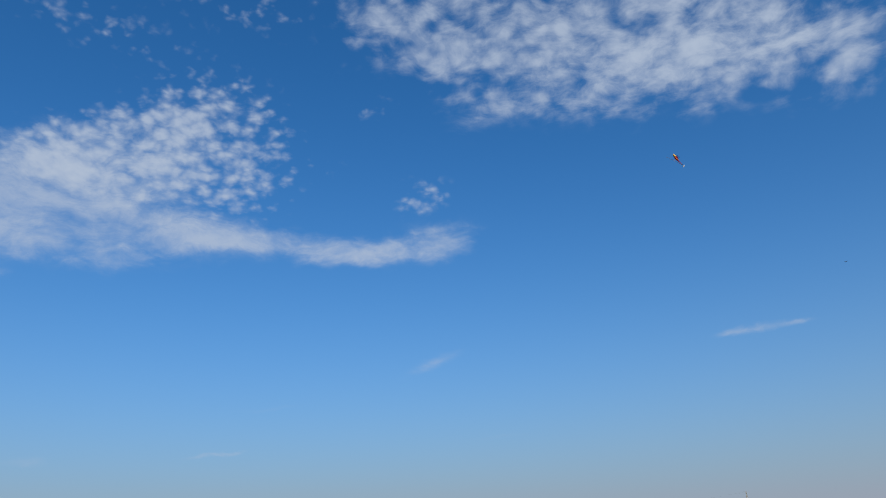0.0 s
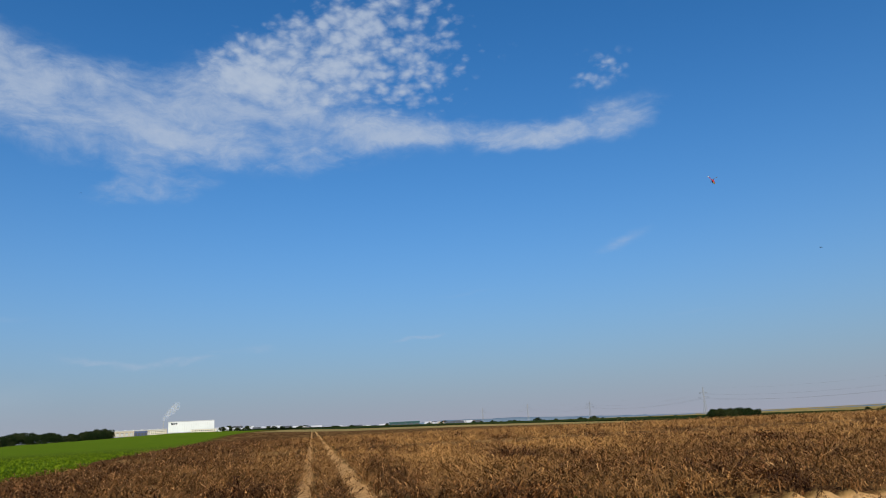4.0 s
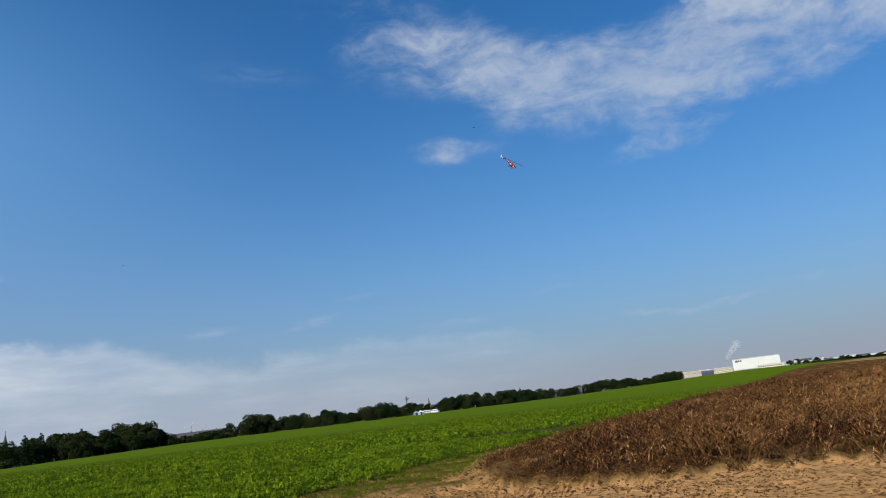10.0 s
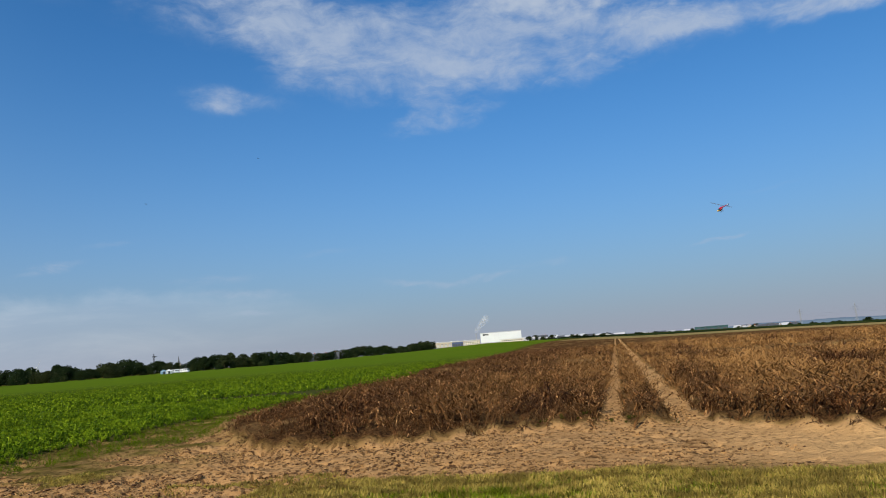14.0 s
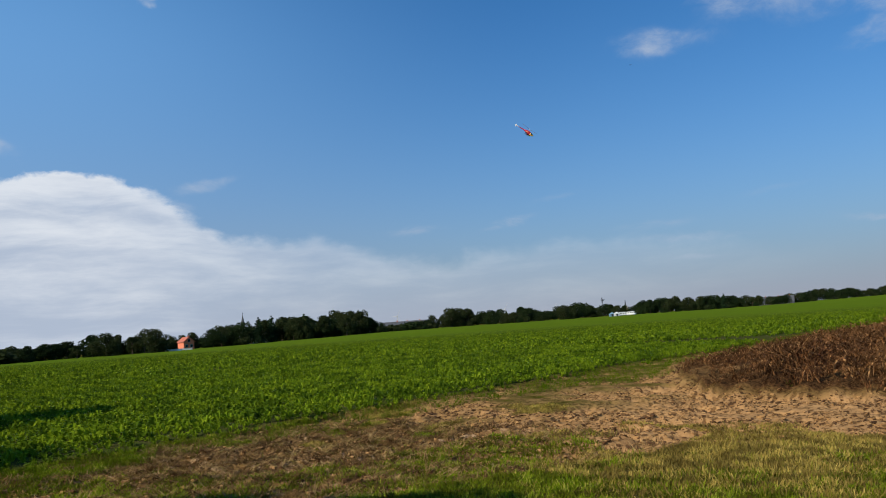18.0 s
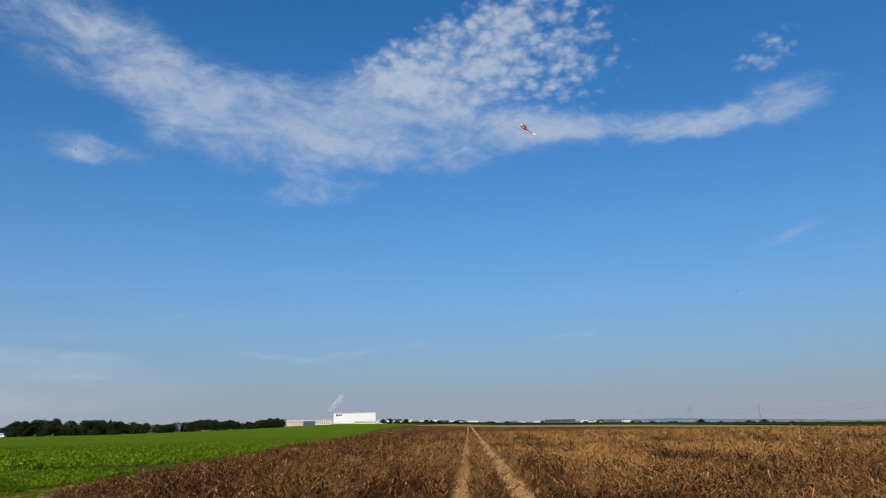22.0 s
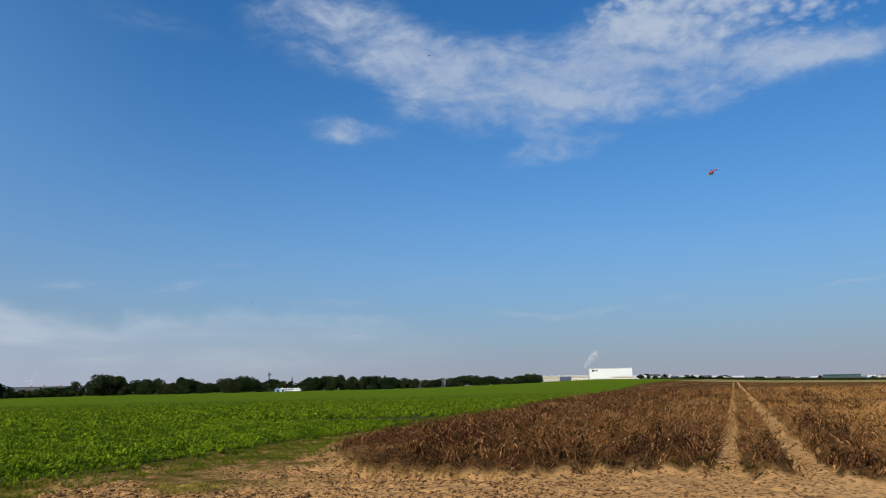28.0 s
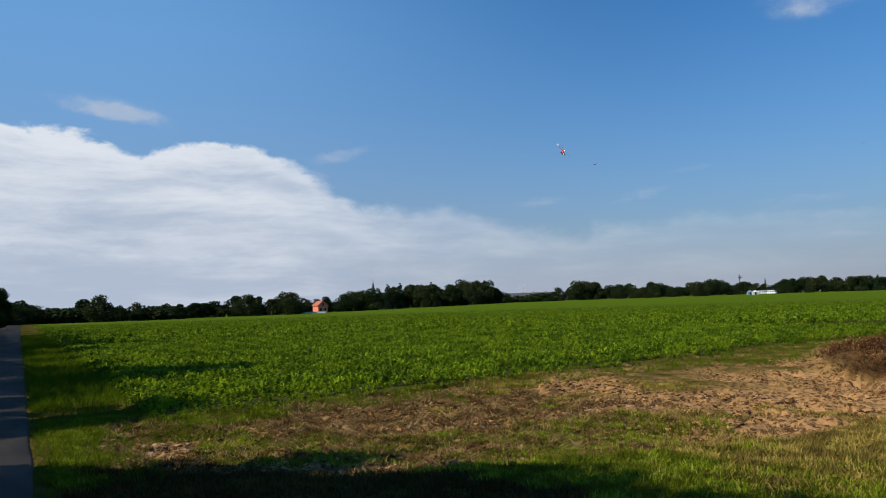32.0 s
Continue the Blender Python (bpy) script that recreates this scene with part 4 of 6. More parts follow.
def far_trees():
    kinds = []
    for k in range(6):
        kinds.append(make_tree(10, 8.2 + k * 0.5, 0.02, 4200, 0.24, M_LEAF if k % 2 == 0 else M_LEAF_OLIVE, 20 + k,
                               "broad dark green deciduous tree at the field's far edge"))
    for k in range(3):
        kinds.append(make_tree(10, 5.6 + k, 0.16, 2400, 0.22, M_LEAF_OLIVE, 30 + k, "slender airy deciduous tree at the field's far edge", shape="tall"))
    bush = [make_tree(4, 6.5, 0.0, 900, 0.42, M_LEAF if k else M_LEAF_OLIVE, 40 + k, "dense low bush in the hedge along the field", "bush") for k in range(2)]
    r = random.Random(9)
    spots = []
    for azs, els in ((SKYLINE_AZ, SKYLINE_EL), (SKYLINE2_AZ, SKYLINE2_EL)):
        az = azs[0]
        while az < azs[-1]:
            d = float(np.interp(az, WOOD_AZ, WOOD_DIST)) * r.uniform(0.99, 1.10)
            p = compass(az, d)
            g = float(land(np.array([p.x]), np.array([p.y]))[0])
            top = 1.7 + d * math.tan(radians(float(np.interp(az, azs, els)))) - g
            gap = r.uniform(3.2, 6.0) * (1.0 if top > 5 else 0.8)
            if top > 1.2:
                spots.append((az, d, top * r.choice((0.72, 0.9, 0.98, 1.04, 1.1))))
                if r.random() < 0.5:
                    spots.append((az + r.uniform(0.2, 0.5), d * 1.06, top * r.uniform(0.6, 0.95)))
            az += math.degrees(gap / d)
    for az, d, h in spots:
        if -65.8 < az < -63.2 and d < 400:
            continue
        m = at(az, d, r.uniform(0, 360))
        airy = -83 < az < -67
        src = r.choice(kinds[6:] + kinds[:1]) if airy and r.random() < 0.6 else r.choice(kinds[:6])
        if h < 4.5:
            src = r.choice(bush)
        k = h / (10 if src not in bush else 4)
        wide = k * r.uniform(1.0, 1.5) * (1.25 if h < 7 else 1.0)
        grown(src, m, wide, k)
        if r.random() < 0.45 and not -66.2 < az < -63.4:                       # undergrowth in front
            kk = r.uniform(0.45, 0.85) * min(1.0, h / 6)
            grown(r.choice(bush), at(az + r.uniform(-0.5, 0.5), d * 0.98, r.uniform(0, 360)), kk, kk)
    az = -86.0
    while az < -50.6:                              # low hedge that closes the gaps
        d = float(np.interp(az, WOOD_AZ, WOOD_DIST)) * 1.12
        kk = r.uniform(0.75, 1.15)
        grown(r.choice(bush), at(az, d, r.uniform(0, 360)), kk, kk)
        az += math.degrees(r.uniform(4.5, 6.5) / d)
    for az, d, h in ((-64.0, 368, 7.4), (-64.7, 374, 6.6), (-65.4, 366, 6.4)):      # behind the pink house
        grown(r.choice(kinds[:6]), at(az, d, r.uniform(0, 360)), h / 10, h / 10)
    fir = make_tree(12, 5.0, 0.08, 1300, 0.32, M_FIR, 55, "tall dark conical conifer among the village trees", shape="fir")
    for az, d, el in ((-59.4, 352, 1.52), (-58.45, 356, 1.57), (-61.6, 350, 1.0), (-25.0, 600, 0.95), (-25.4, 604, 0.9)):
        p = compass(az, d)
        h = 1.7 + d * math.tan(radians(el)) - float(land(np.array([p.x]), np.array([p.y]))[0])
        grown(fir, at(az, d), h / 12, h / 12)
    # right of the works: sparse far trees, and the grove by the pylon
    for i in range(110):
        az = r.choice([r.uniform(-6.3, 0), r.uniform(-1.5, 6), r.uniform(8, 13), r.uniform(13, 29), r.uniform(14, 28), r.uniform(32, 48)])
        d = r.uniform(1150, 1380)
        h = r.uniform(3.0, 6.5) + (2.5 if r.random() < 0.12 else 0.0)
        grown(r.choice(kinds[:6]), at(az, d, r.uniform(0, 360)), h / 10 * 1.7, h / 10)
    low = bush[0].children[1].data                  # the far hedges are one growth
    verts, faces = [], []
    for i in range(300):
        az = r.choice([r.uniform(-6, 13), r.uniform(12, 30), r.uniform(16, 29), r.uniform(31, 48)])
        kk = r.uniform(0.45, 1.0)
        m = np.array(at(az, r.uniform(1150, 1350), r.uniform(0, 360)) @ Matrix.Diagonal((kk * 2.4, kk * 2.4, kk * 0.85, 1)))
        verts.append(low_points(low)[:1500] @ m[:3, :3].T + m[:3, 3])
        faces.append(np.arange(1500).reshape(-1, 6)[:, [0, 1, 2, 3]] + 1500 * i)
        faces.append(np.arange(1500).reshape(-1, 6)[:, [3, 2, 4, 5]] + 1500 * i)
    tagged(new("far_hedge", mesh_from("far_hedge", np.concatenate(verts), np.concatenate(faces), M_LEAF)),
           "dark low hedges and scrub along the horizon", "hedge", kind="stuff")
    for i in range(26):
        az = 29.2 + 3.2 * (i + 0.5) / 26
        h = 11.5 + 1.2 * math.sin(i * 1.3) - 2.5 * (abs(az - 30.6) / 1.7) ** 4
        grown(r.choice(kinds[:6]), at(az, r.uniform(1040, 1090), r.uniform(0, 360)), h / 10 * 1.1, h / 10)
    for i in range(9):                             # dark clump by the annexe
        az = -14.6 + 1.2 * i / 8
        h = r.uniform(7.5, 11.5)
        grown(r.choice(kinds[:6]), at(az, r.uniform(905, 930), r.uniform(0, 360)), h / 10 * 1.1, h / 10)
    for k in kinds + bush + [fir]:                 # the built ones stand in the wood too
        k.matrix_basis = at(r.uniform(-57, -52), r.uniform(352, 366), r.uniform(0, 360))


def low_points(mesh):
    """A mesh's points as an array."""
    v = np.empty(len(mesh.vertices) * 3, np.float32)
    mesh.vertices.foreach_get("co", v)
    return v.reshape(-1, 3)


def grown(src, m, wide, tall):
    t = copy_thing(src, m)
    t.scale = (wide, wide, tall)
    return t


def roadside():
    kinds = [make_tree(8, 5.2 + 0.5 * k, 0.03, 17000, 0.095, M_HEDGE, 60 + k, "leafy dark green tree in the row beside the lane") for k in range(3)]
    low = [make_tree(3.2, 3.4, 0.0, 7000, 0.09, M_HEDGE, 70 + k, "dense green bush beside the lane", "bush") for k in range(2)]
    r = random.Random(3)
    for x, h in ROADSIDE_TREES:
        y = float(road_y(x)) - 2.6 - 2.8 + r.uniform(-0.3, 0.3)
        k = h / 8
        grown(r.choice(kinds), pose(x, y, float(land(np.array([x]), np.array([y]))[0]), 0, 0, r.uniform(0, 360)), k * r.uniform(0.66, 0.86), k)
    x = -12.0
    while x > -150:
        y = float(road_y(x)) - 2.6 - r.uniform(0.8, 1.6)
        kk = r.uniform(0.55, 0.95)
        grown(r.choice(low), pose(x, y, float(land(np.array([x]), np.array([y]))[0]) - 0.1, 0, 0, r.uniform(0, 360)), kk, kk)
        x -= r.uniform(1.3, 2.2) + (2.5 if x < -70 else 0.0)
    for i, k in enumerate(kinds):
        k.matrix_basis = pose(-152 - 6 * i, float(road_y(-152 - 6 * i)) - 4.8, -0.6)
    for i, k in enumerate(low):
        k.matrix_basis = pose(-156 - 6 * i, float(road_y(-156 - 6 * i)) - 4.0, -0.6)


ROADSIDE_TREES = [(-5.6, 7.4), (-7.4, 7.1), (-9.2, 6.2), (-14.6, 5.8), (-18.2, 5.2), (-22.0, 8.0), (-26.5, 5.8), (-31.0, 5.4), (-36.5, 6.4), (-43.0, 8.3),
                  (-48.0, 7.6), (-53.0, 8.2), (-59.0, 7.6), (-66.0, 8.2), (-74.0, 8.0), (-83.0, 7.4), (-93.0, 7.0),
                  (-105.0, 6.6), (-117.0, 6.2), (-130.0, 5.6), (-143.0, 5.0)]

# ---- buildings ----
M_PANEL = mottled("white_cladding", (0.68, 0.70, 0.70), (0.63, 0.65, 0.66), (0.62, 0.63, 0.63), 0.05, 0.6, 0.55, 0.05, 0.01, amount=0.3)
M_GREYWALL = mottled("grey_cladding", (0.40, 0.41, 0.42), (0.47, 0.47, 0.47), (0.30, 0.30, 0.31), 0.08, 0.8, 0.6, 0.1, 0.02)
M_ROOF_METAL = mottled("roof_sheet", (0.42, 0.43, 0.45), (0.50, 0.50, 0.51), (0.33, 0.33, 0.34), 0.1, 1.0, 0.5, 0.1, 0.02)
M_DARK = mottled("dark_paint", (0.05, 0.055, 0.065), (0.07, 0.075, 0.085), (0.03, 0.03, 0.035), 0.3, 3.0, 0.5, 0.05, 0.01)
M_BLUE = mottled("blue_cladding", (0.05, 0.075, 0.16), (0.07, 0.095, 0.19), (0.04, 0.05, 0.10), 0.2, 2.0, 0.5, 0.05, 0.01)
M_TEAL = mottled("green_cladding", (0.022, 0.065, 0.075), (0.03, 0.085, 0.09), (0.015, 0.045, 0.05), 0.1, 1.2, 0.6, 0.1, 0.02)
M_PINK = mottled("salmon_render", (0.74, 0.20, 0.11), (0.80, 0.24, 0.14), (0.62, 0.16, 0.09), 0.4, 4.0, 0.8, 0.1, 0.01)
M_TILE = mottled("roof_tiles", (0.40, 0.115, 0.07), (0.46, 0.14, 0.085), (0.26, 0.08, 0.05), 0.8, 6.0, 0.8, 0.4, 0.03)
M_SLATE = mottled("slate", (0.055, 0.06, 0.068), (0.08, 0.085, 0.095), (0.04, 0.04, 0.045), 0.8, 6.0, 0.6, 0.3, 0.03)
M_STONE = mottled("pale_stone", (0.42, 0.36, 0.28), (0.50, 0.44, 0.35), (0.30, 0.25, 0.19), 0.5, 4.0, 0.85, 0.3, 0.03)
M_CREAM = mottled("cream_render", (0.62, 0.56, 0.45), (0.70, 0.64, 0.52), (0.50, 0.45, 0.36), 0.4, 4.0, 0.85, 0.15, 0.01)
M_GLASS = Nodes("window_glass").done((0.03, 0.04, 0.05), 0.08, spec=0.6)
M_STEEL = mottled("galvanised_steel", (0.30, 0.32, 0.33), (0.38, 0.39, 0.40), (0.22, 0.23, 0.24), 0.6, 6.0, 0.5, 0.1, 0.01, metal=0.4)
M_CANVAS = mottled("white_canvas", (0.78, 0.79, 0.80), (0.70, 0.72, 0.74), (0.62, 0.64, 0.66), 0.6, 4.0, 0.7, 0.3, 0.03)
M_CANVAS_BLUE = mottled("pale_blue_canvas", (0.16, 0.30, 0.44), (0.22, 0.37, 0.50), (0.12, 0.24, 0.36), 0.6, 4.0, 0.7, 0.3, 0.03)


def windows(parent, spots, w, h, face_y, sill=True):
    """Framed windows in a wall whose face is at y = face_y and looks to -y."""
    for x, z in spots:
        win = part("window", box(B(), x - w / 2 - 0.07, x + w / 2 + 0.07, face_y - 0.06, face_y + 0.05, z - h / 2 - 0.07, z + h / 2 + 0.07), M_PANEL, parent)
        part("pane", box(B(), x - w / 2, x + w / 2, face_y - 0.075, face_y - 0.062, z - h / 2, z + h / 2), M_GLASS, win)
        if sill:
            part("sill", box(B(), x - w / 2 - 0.12, x + w / 2 + 0.12, face_y - 0.16, face_y - 0.06, z - h / 2 - 0.15, z - h / 2 - 0.075), M_STONE, win)


def gabled(name, label, category, m, w, deep, eaves, ridge, wall, roof, along=True, wins=(), group="", chimney=False):
    """A small house: walls with gables, a pitched roof with overhang, windows."""
    h = thing(name, label, category, m, group)
    bm = B()
    hw, hd = w / 2, deep / 2
    if along:       # the ridge runs along x
        prof = [(-hd, 0), (hd, 0), (hd, eaves), (0, ridge), (-hd, eaves)]
        ring = [[bm.verts.new((s * hw, y, z)) for y, z in prof] for s in (-1, 1)]
    else:
        prof = [(-hw, 0), (hw, 0), (hw, eaves), (0, ridge), (-hw, eaves)]
        ring = [[bm.verts.new((x, s * hd, z)) for x, z in prof] for s in (-1, 1)]
    for r_ in ring:
        bm.faces.new(r_)
    for i in range(5):
        j = (i + 1) % 5
        bm.faces.new((ring[0][i], ring[0][j], ring[1][j], ring[1][i]))
    bmesh.ops.recalc_face_normals(bm, faces=bm.faces)
    part("wall", bm, wall, h)
    half = hd if along else hw
    pitch = math.atan2(ridge - eaves, half)
    slant = half / math.cos(pitch) + 0.45
    for s in (-1, 1):
        bm = box(B(), -(hw if along else hd) - 0.4, (hw if along else hd) + 0.4, -slant, 0, 0.03, 0.22)
        turn = pose(0, 0, ridge, 0, 0, 0 if along else 90) @ pose(0, 0, 0, 0, 0, 0 if s < 0 else 180) @ pose(0, 0, 0, math.degrees(pitch))
        bm.transform(turn)
        rf = part("roof", bm, roof, h)
    if chimney:
        ch = part("chimney", box(B(), hw * 0.35, hw * 0.35 + 0.6, -0.3, 0.3, ridge - 0.9, ridge + 0.8, 0.03), M_TILE, h)
        part("chimney_cap", box(B(), hw * 0.35 - 0.08, hw * 0.35 + 0.68, -0.38, 0.38, ridge + 0.8, ridge + 0.9), M_STONE, ch)
    windows(h, wins, 1.0, 1.25, -hd)
    part("door", box(B(), -hw * 0.75, -hw * 0.75 + 0.95, -hd - 0.06, -hd + 0.02, 0, 2.05, 0.01), M_DARK, h)
    return h


def make_factory():
    """A tall white high-bay hall with long low annexes and loading docks."""
    d, half = 1300, 35.0
    m = at(-8.13, d)
    f = thing("factory", "large windowless white high-bay factory hall with dark logo", "factory", m)
    H = 18.0
    part("core", box(B(), -half + 0.3, half - 0.3, 0.3, 46, 0, H - 0.3), M_GREYWALL, f)
    wall = part("front_wall", box(B(), -half, half, 0.1, 0.28, 0, 1.2), M_GREYWALL, f, "grey concrete plinth")
    n = 20
    for i in range(n):
        x0, x1 = -half + 2 * half * i / n, -half + 2 * half * (i + 1) / n
        part("panel", box(B(), x0 + 0.05, x1 - 0.05, 0.0, 0.28, 1.25, H - 0.9), M_PANEL, wall)
    for s in (-1, 1):
        part("side_wall", box(B(), s * half - 0.15, s * half + 0.15, 0.02, 46, 0, H - 0.6), M_PANEL, f)
    part("parapet", box(B(), -half - 0.35, half + 0.35, -0.25, 46.3, H - 0.85, H + 0.15, 0.05), M_ROOF_METAL, f, "grey metal roof edge")
    # the dark emblem in the upper corner, drawn as plain shapes
    lg = part("logo", box(B(), -half + 4.0, -half + 7.8, -0.06, 0.0, H - 5.2, H - 2.0), M_DARK, f, "dark emblem of plain shapes")
    for x0, x1 in ((8.3, 10.6), (11.0, 13.6)):
        part("logo_block", box(B(), -half + x0, -half + x1, -0.06, 0.0, H - 4.6, H - 2.2), M_DARK, lg)
    # annexe along the left
    ann = thing("factory_annexe", "long low pale factory annexe with loading bays", "factory", at(-11.56, 1302))
    part("wall", box(B(), -41, 41, 0, 30, 0, 8.2), M_STONE, ann)
    rf = part("roof", box(B(), -41.4, 41.4, -0.4, 30.4, 8.2, 9.2, 0.05), M_ROOF_METAL, ann)
    for i in range(6):
        part("roof_light", box(B(), -34 + i * 12, -31 + i * 12, 6, 24, 9.2, 9.8, 0.1), M_PANEL, rf)
    part("end_wall", box(B(), -41.5, -37.5, -0.3, 0.0, 0, 10.2), M_PANEL, ann, "white end bay")
    for i in range(11):
        x = -33 + i * 6.6
        dk = part("dock_door", box(B(), x, x + 3.6, -0.12, 0.02, 1.0, 5.0), M_GREYWALL, ann)
        part("dock_frame", box(B(), x - 0.3, x + 3.9, -0.25, -0.125, 5.0, 5.5), M_DARK, dk)
    blue = thing("storage_hall", "dark blue flat-roofed storage hall beside the factory", "hall", at(-11.45, 1270))
    part("wall", box(B(), -9.5, 9.5, 0, 14, 0, 7.2), M_BLUE, blue)
    part("roof", box(B(), -9.8, 9.8, -0.3, 14.3, 7.2, 7.6, 0.05), M_ROOF_METAL, blue)
    for i in range(4):
        part("gate", box(B(), -8.4 + i * 4.5, -5.2 + i * 4.5, -0.1, 0.02, 0.1, 4.6), M_DARK, blue)
    low = thing("dispatch_building", "low cream building with a flat roof before the factory", "building", at(-7.3, 1268))
    part("wall", box(B(), -19, 19, 0, 12, 0, 4.2), M_CREAM, low)
    part("roof", box(B(), -19.4, 19.4, -0.5, 12.4, 4.2, 4.7, 0.05), M_ROOF_METAL, low)
    windows(low, [(-16 + 3.2 * i, 2.3) for i in range(11)], 1.8, 1.4, 0.0, False)
    lot = thing("office_building", "low cream office building beside the storage hall", "building", at(-10.35, 1272))
    part("wall", box(B(), -11, 11, 0, 11, 0, 5.6), M_CREAM, lot)
    part("roof", box(B(), -11.4, 11.4, -0.4, 11.4, 5.6, 6.1, 0.05), M_ROOF_METAL, lot)
    windows(lot, [(-9 + 3 * i, z) for i in range(7) for z in (1.7, 4.2)], 1.7, 1.2, 0.0, False)
    st = thing("chimney_stack", "slim grey steel chimney behind the annexe roof", "chimney", at(-10.0, 1318))
    part("pipe", tube(B(), (0, 0, 0), (0, 0, 19.5), 0.9, 0.8, 14), M_STEEL, st)
    part("rim", tube(B(), (0, 0, 19.3), (0, 0, 19.9), 1.05, 1.05, 14), M_STEEL, st)


def make_halls():
    r = random.Random(12)
    for az, d, w, h, mat, lab in ((-4.05, 1330, 9, 7.5, M_PANEL, "small white gabled farm hall"), (-3.45, 1335, 20, 6.0, M_PANEL, "long white low hall with a shallow roof"),
                                  (-2.45, 1320, 26, 7.0, M_PANEL, "white arched storage hall"), (-5.7, 1340, 26, 5.4, M_GREYWALL, "low grey workshop hall"),
                                  (2.2, 1340, 44, 5.2, M_CREAM, "very long low cream stable"), (-0.6, 1345, 24, 4.2, M_GREYWALL, "low grey farm shed")):
        t = thing("hall", lab, "hall", at(az, d))
        part("wall", box(B(), -w / 2, w / 2, 0, 14, 0, h * 0.68), mat, t)
        bm = B()
        n = 8
        for i in range(n):
            a0, a1 = math.pi * i / n, math.pi * (i + 1) / n
            y0, y1 = 7 - 7.3 * math.cos(a0), 7 - 7.3 * math.cos(a1)
            z0, z1 = h * 0.68 + h * 0.32 * math.sin(a0), h * 0.68 + h * 0.32 * math.sin(a1)
            vs = [bm.verts.new(p) for p in ((-w / 2 - 0.3, y0, z0), (w / 2 + 0.3, y0, z0), (w / 2 + 0.3, y1, z1), (-w / 2 - 0.3, y1, z1))]
            bm.faces.new(vs)
        bmesh.ops.solidify(bm, geom=bm.faces[:], thickness=0.12)
        part("roof", bm, M_PANEL if mat is M_PANEL else M_ROOF_METAL, t)
        for i in range(max(2, int(w / 7))):
            x = -w / 2 + (i + 0.5) * w / max(2, int(w / 7))
            part("gate", box(B(), x - 1.5, x + 1.5, -0.08, 0.02, 0.1, h * 0.5), M_DARK, t)
    g = thing("green_hall", "large dark green steel hall on the field's far side", "hall", at(7.12, 1180))
    part("wall", box(B(), -23, 23, 0, 18, 0, 6.6), M_TEAL, g)
    rf = part("roof", box(B(), -23.5, 23.5, -0.6, 18.6, 6.6, 8.2, 0.3), M_TEAL, g)
    for i in range(5):
        part("gate", box(B(), -20 + i * 9, -14 + i * 9, -0.1, 0.02, 0.1, 5.0), M_DARK, g)
        part("gutter_bracket", box(B(), -17.2 + i * 9, -16.8 + i * 9, -0.75, -0.6, 6.2, 7.0), M_STEEL, rf)
    for i in range(15):
        az = 8.9 + 3.6 * i / 14 + r.uniform(-0.1, 0.1)
        gabled("house", r.choice(("white rendered village house with a tiled roof", "cream rendered village house with a tiled roof")), "house",
               at(az, r.uniform(1240, 1330), r.uniform(-25, 25)), r.uniform(9, 15), 9, r.uniform(2.6, 3.6), r.uniform(5.6, 7.2),
               r.choice((M_CREAM, M_STONE, M_GREYWALL, M_GREYWALL)), r.choice((M_SLATE, M_SLATE, M_ROOF_METAL)), r.random() < 0.8,
               [(-2.6, 1.6), (0.4, 1.6), (2.6, 1.6)], "village houses", True)
    for i in range(26):
        az = -6.0 + 12.4 * (i + r.uniform(-0.6, 0.6)) / 25
        wall = r.choice((M_CREAM, M_PANEL, M_GREYWALL, M_STONE))
        gabled("house", "low rendered farm building with a grey roof on the horizon", "house", at(az, r.uniform(1290, 1360), r.uniform(-30, 30)),
               r.uniform(8, 22), 9, r.uniform(2.2, 3.4), r.uniform(4.2, 6.2), wall, r.choice((M_SLATE, M_ROOF_METAL, M_SLATE)), r.random() < 0.8,
               [(-2.6, 1.5), (0.4, 1.5), (2.6, 1.5)], "buildings on the horizon", False)
    for i in range(4):
        gabled("house", "white rendered house with a dark roof behind the farm halls", "house", at(-5.1 + 0.25 * i - (0.5 if i > 1 else 0), 1350, r.uniform(-20, 20)), 10, 9, 4, 8,
               M_CREAM, M_SLATE, True, [(-2.6, 1.6), (0.4, 1.6), (2.6, 1.6)], "farm houses", True)


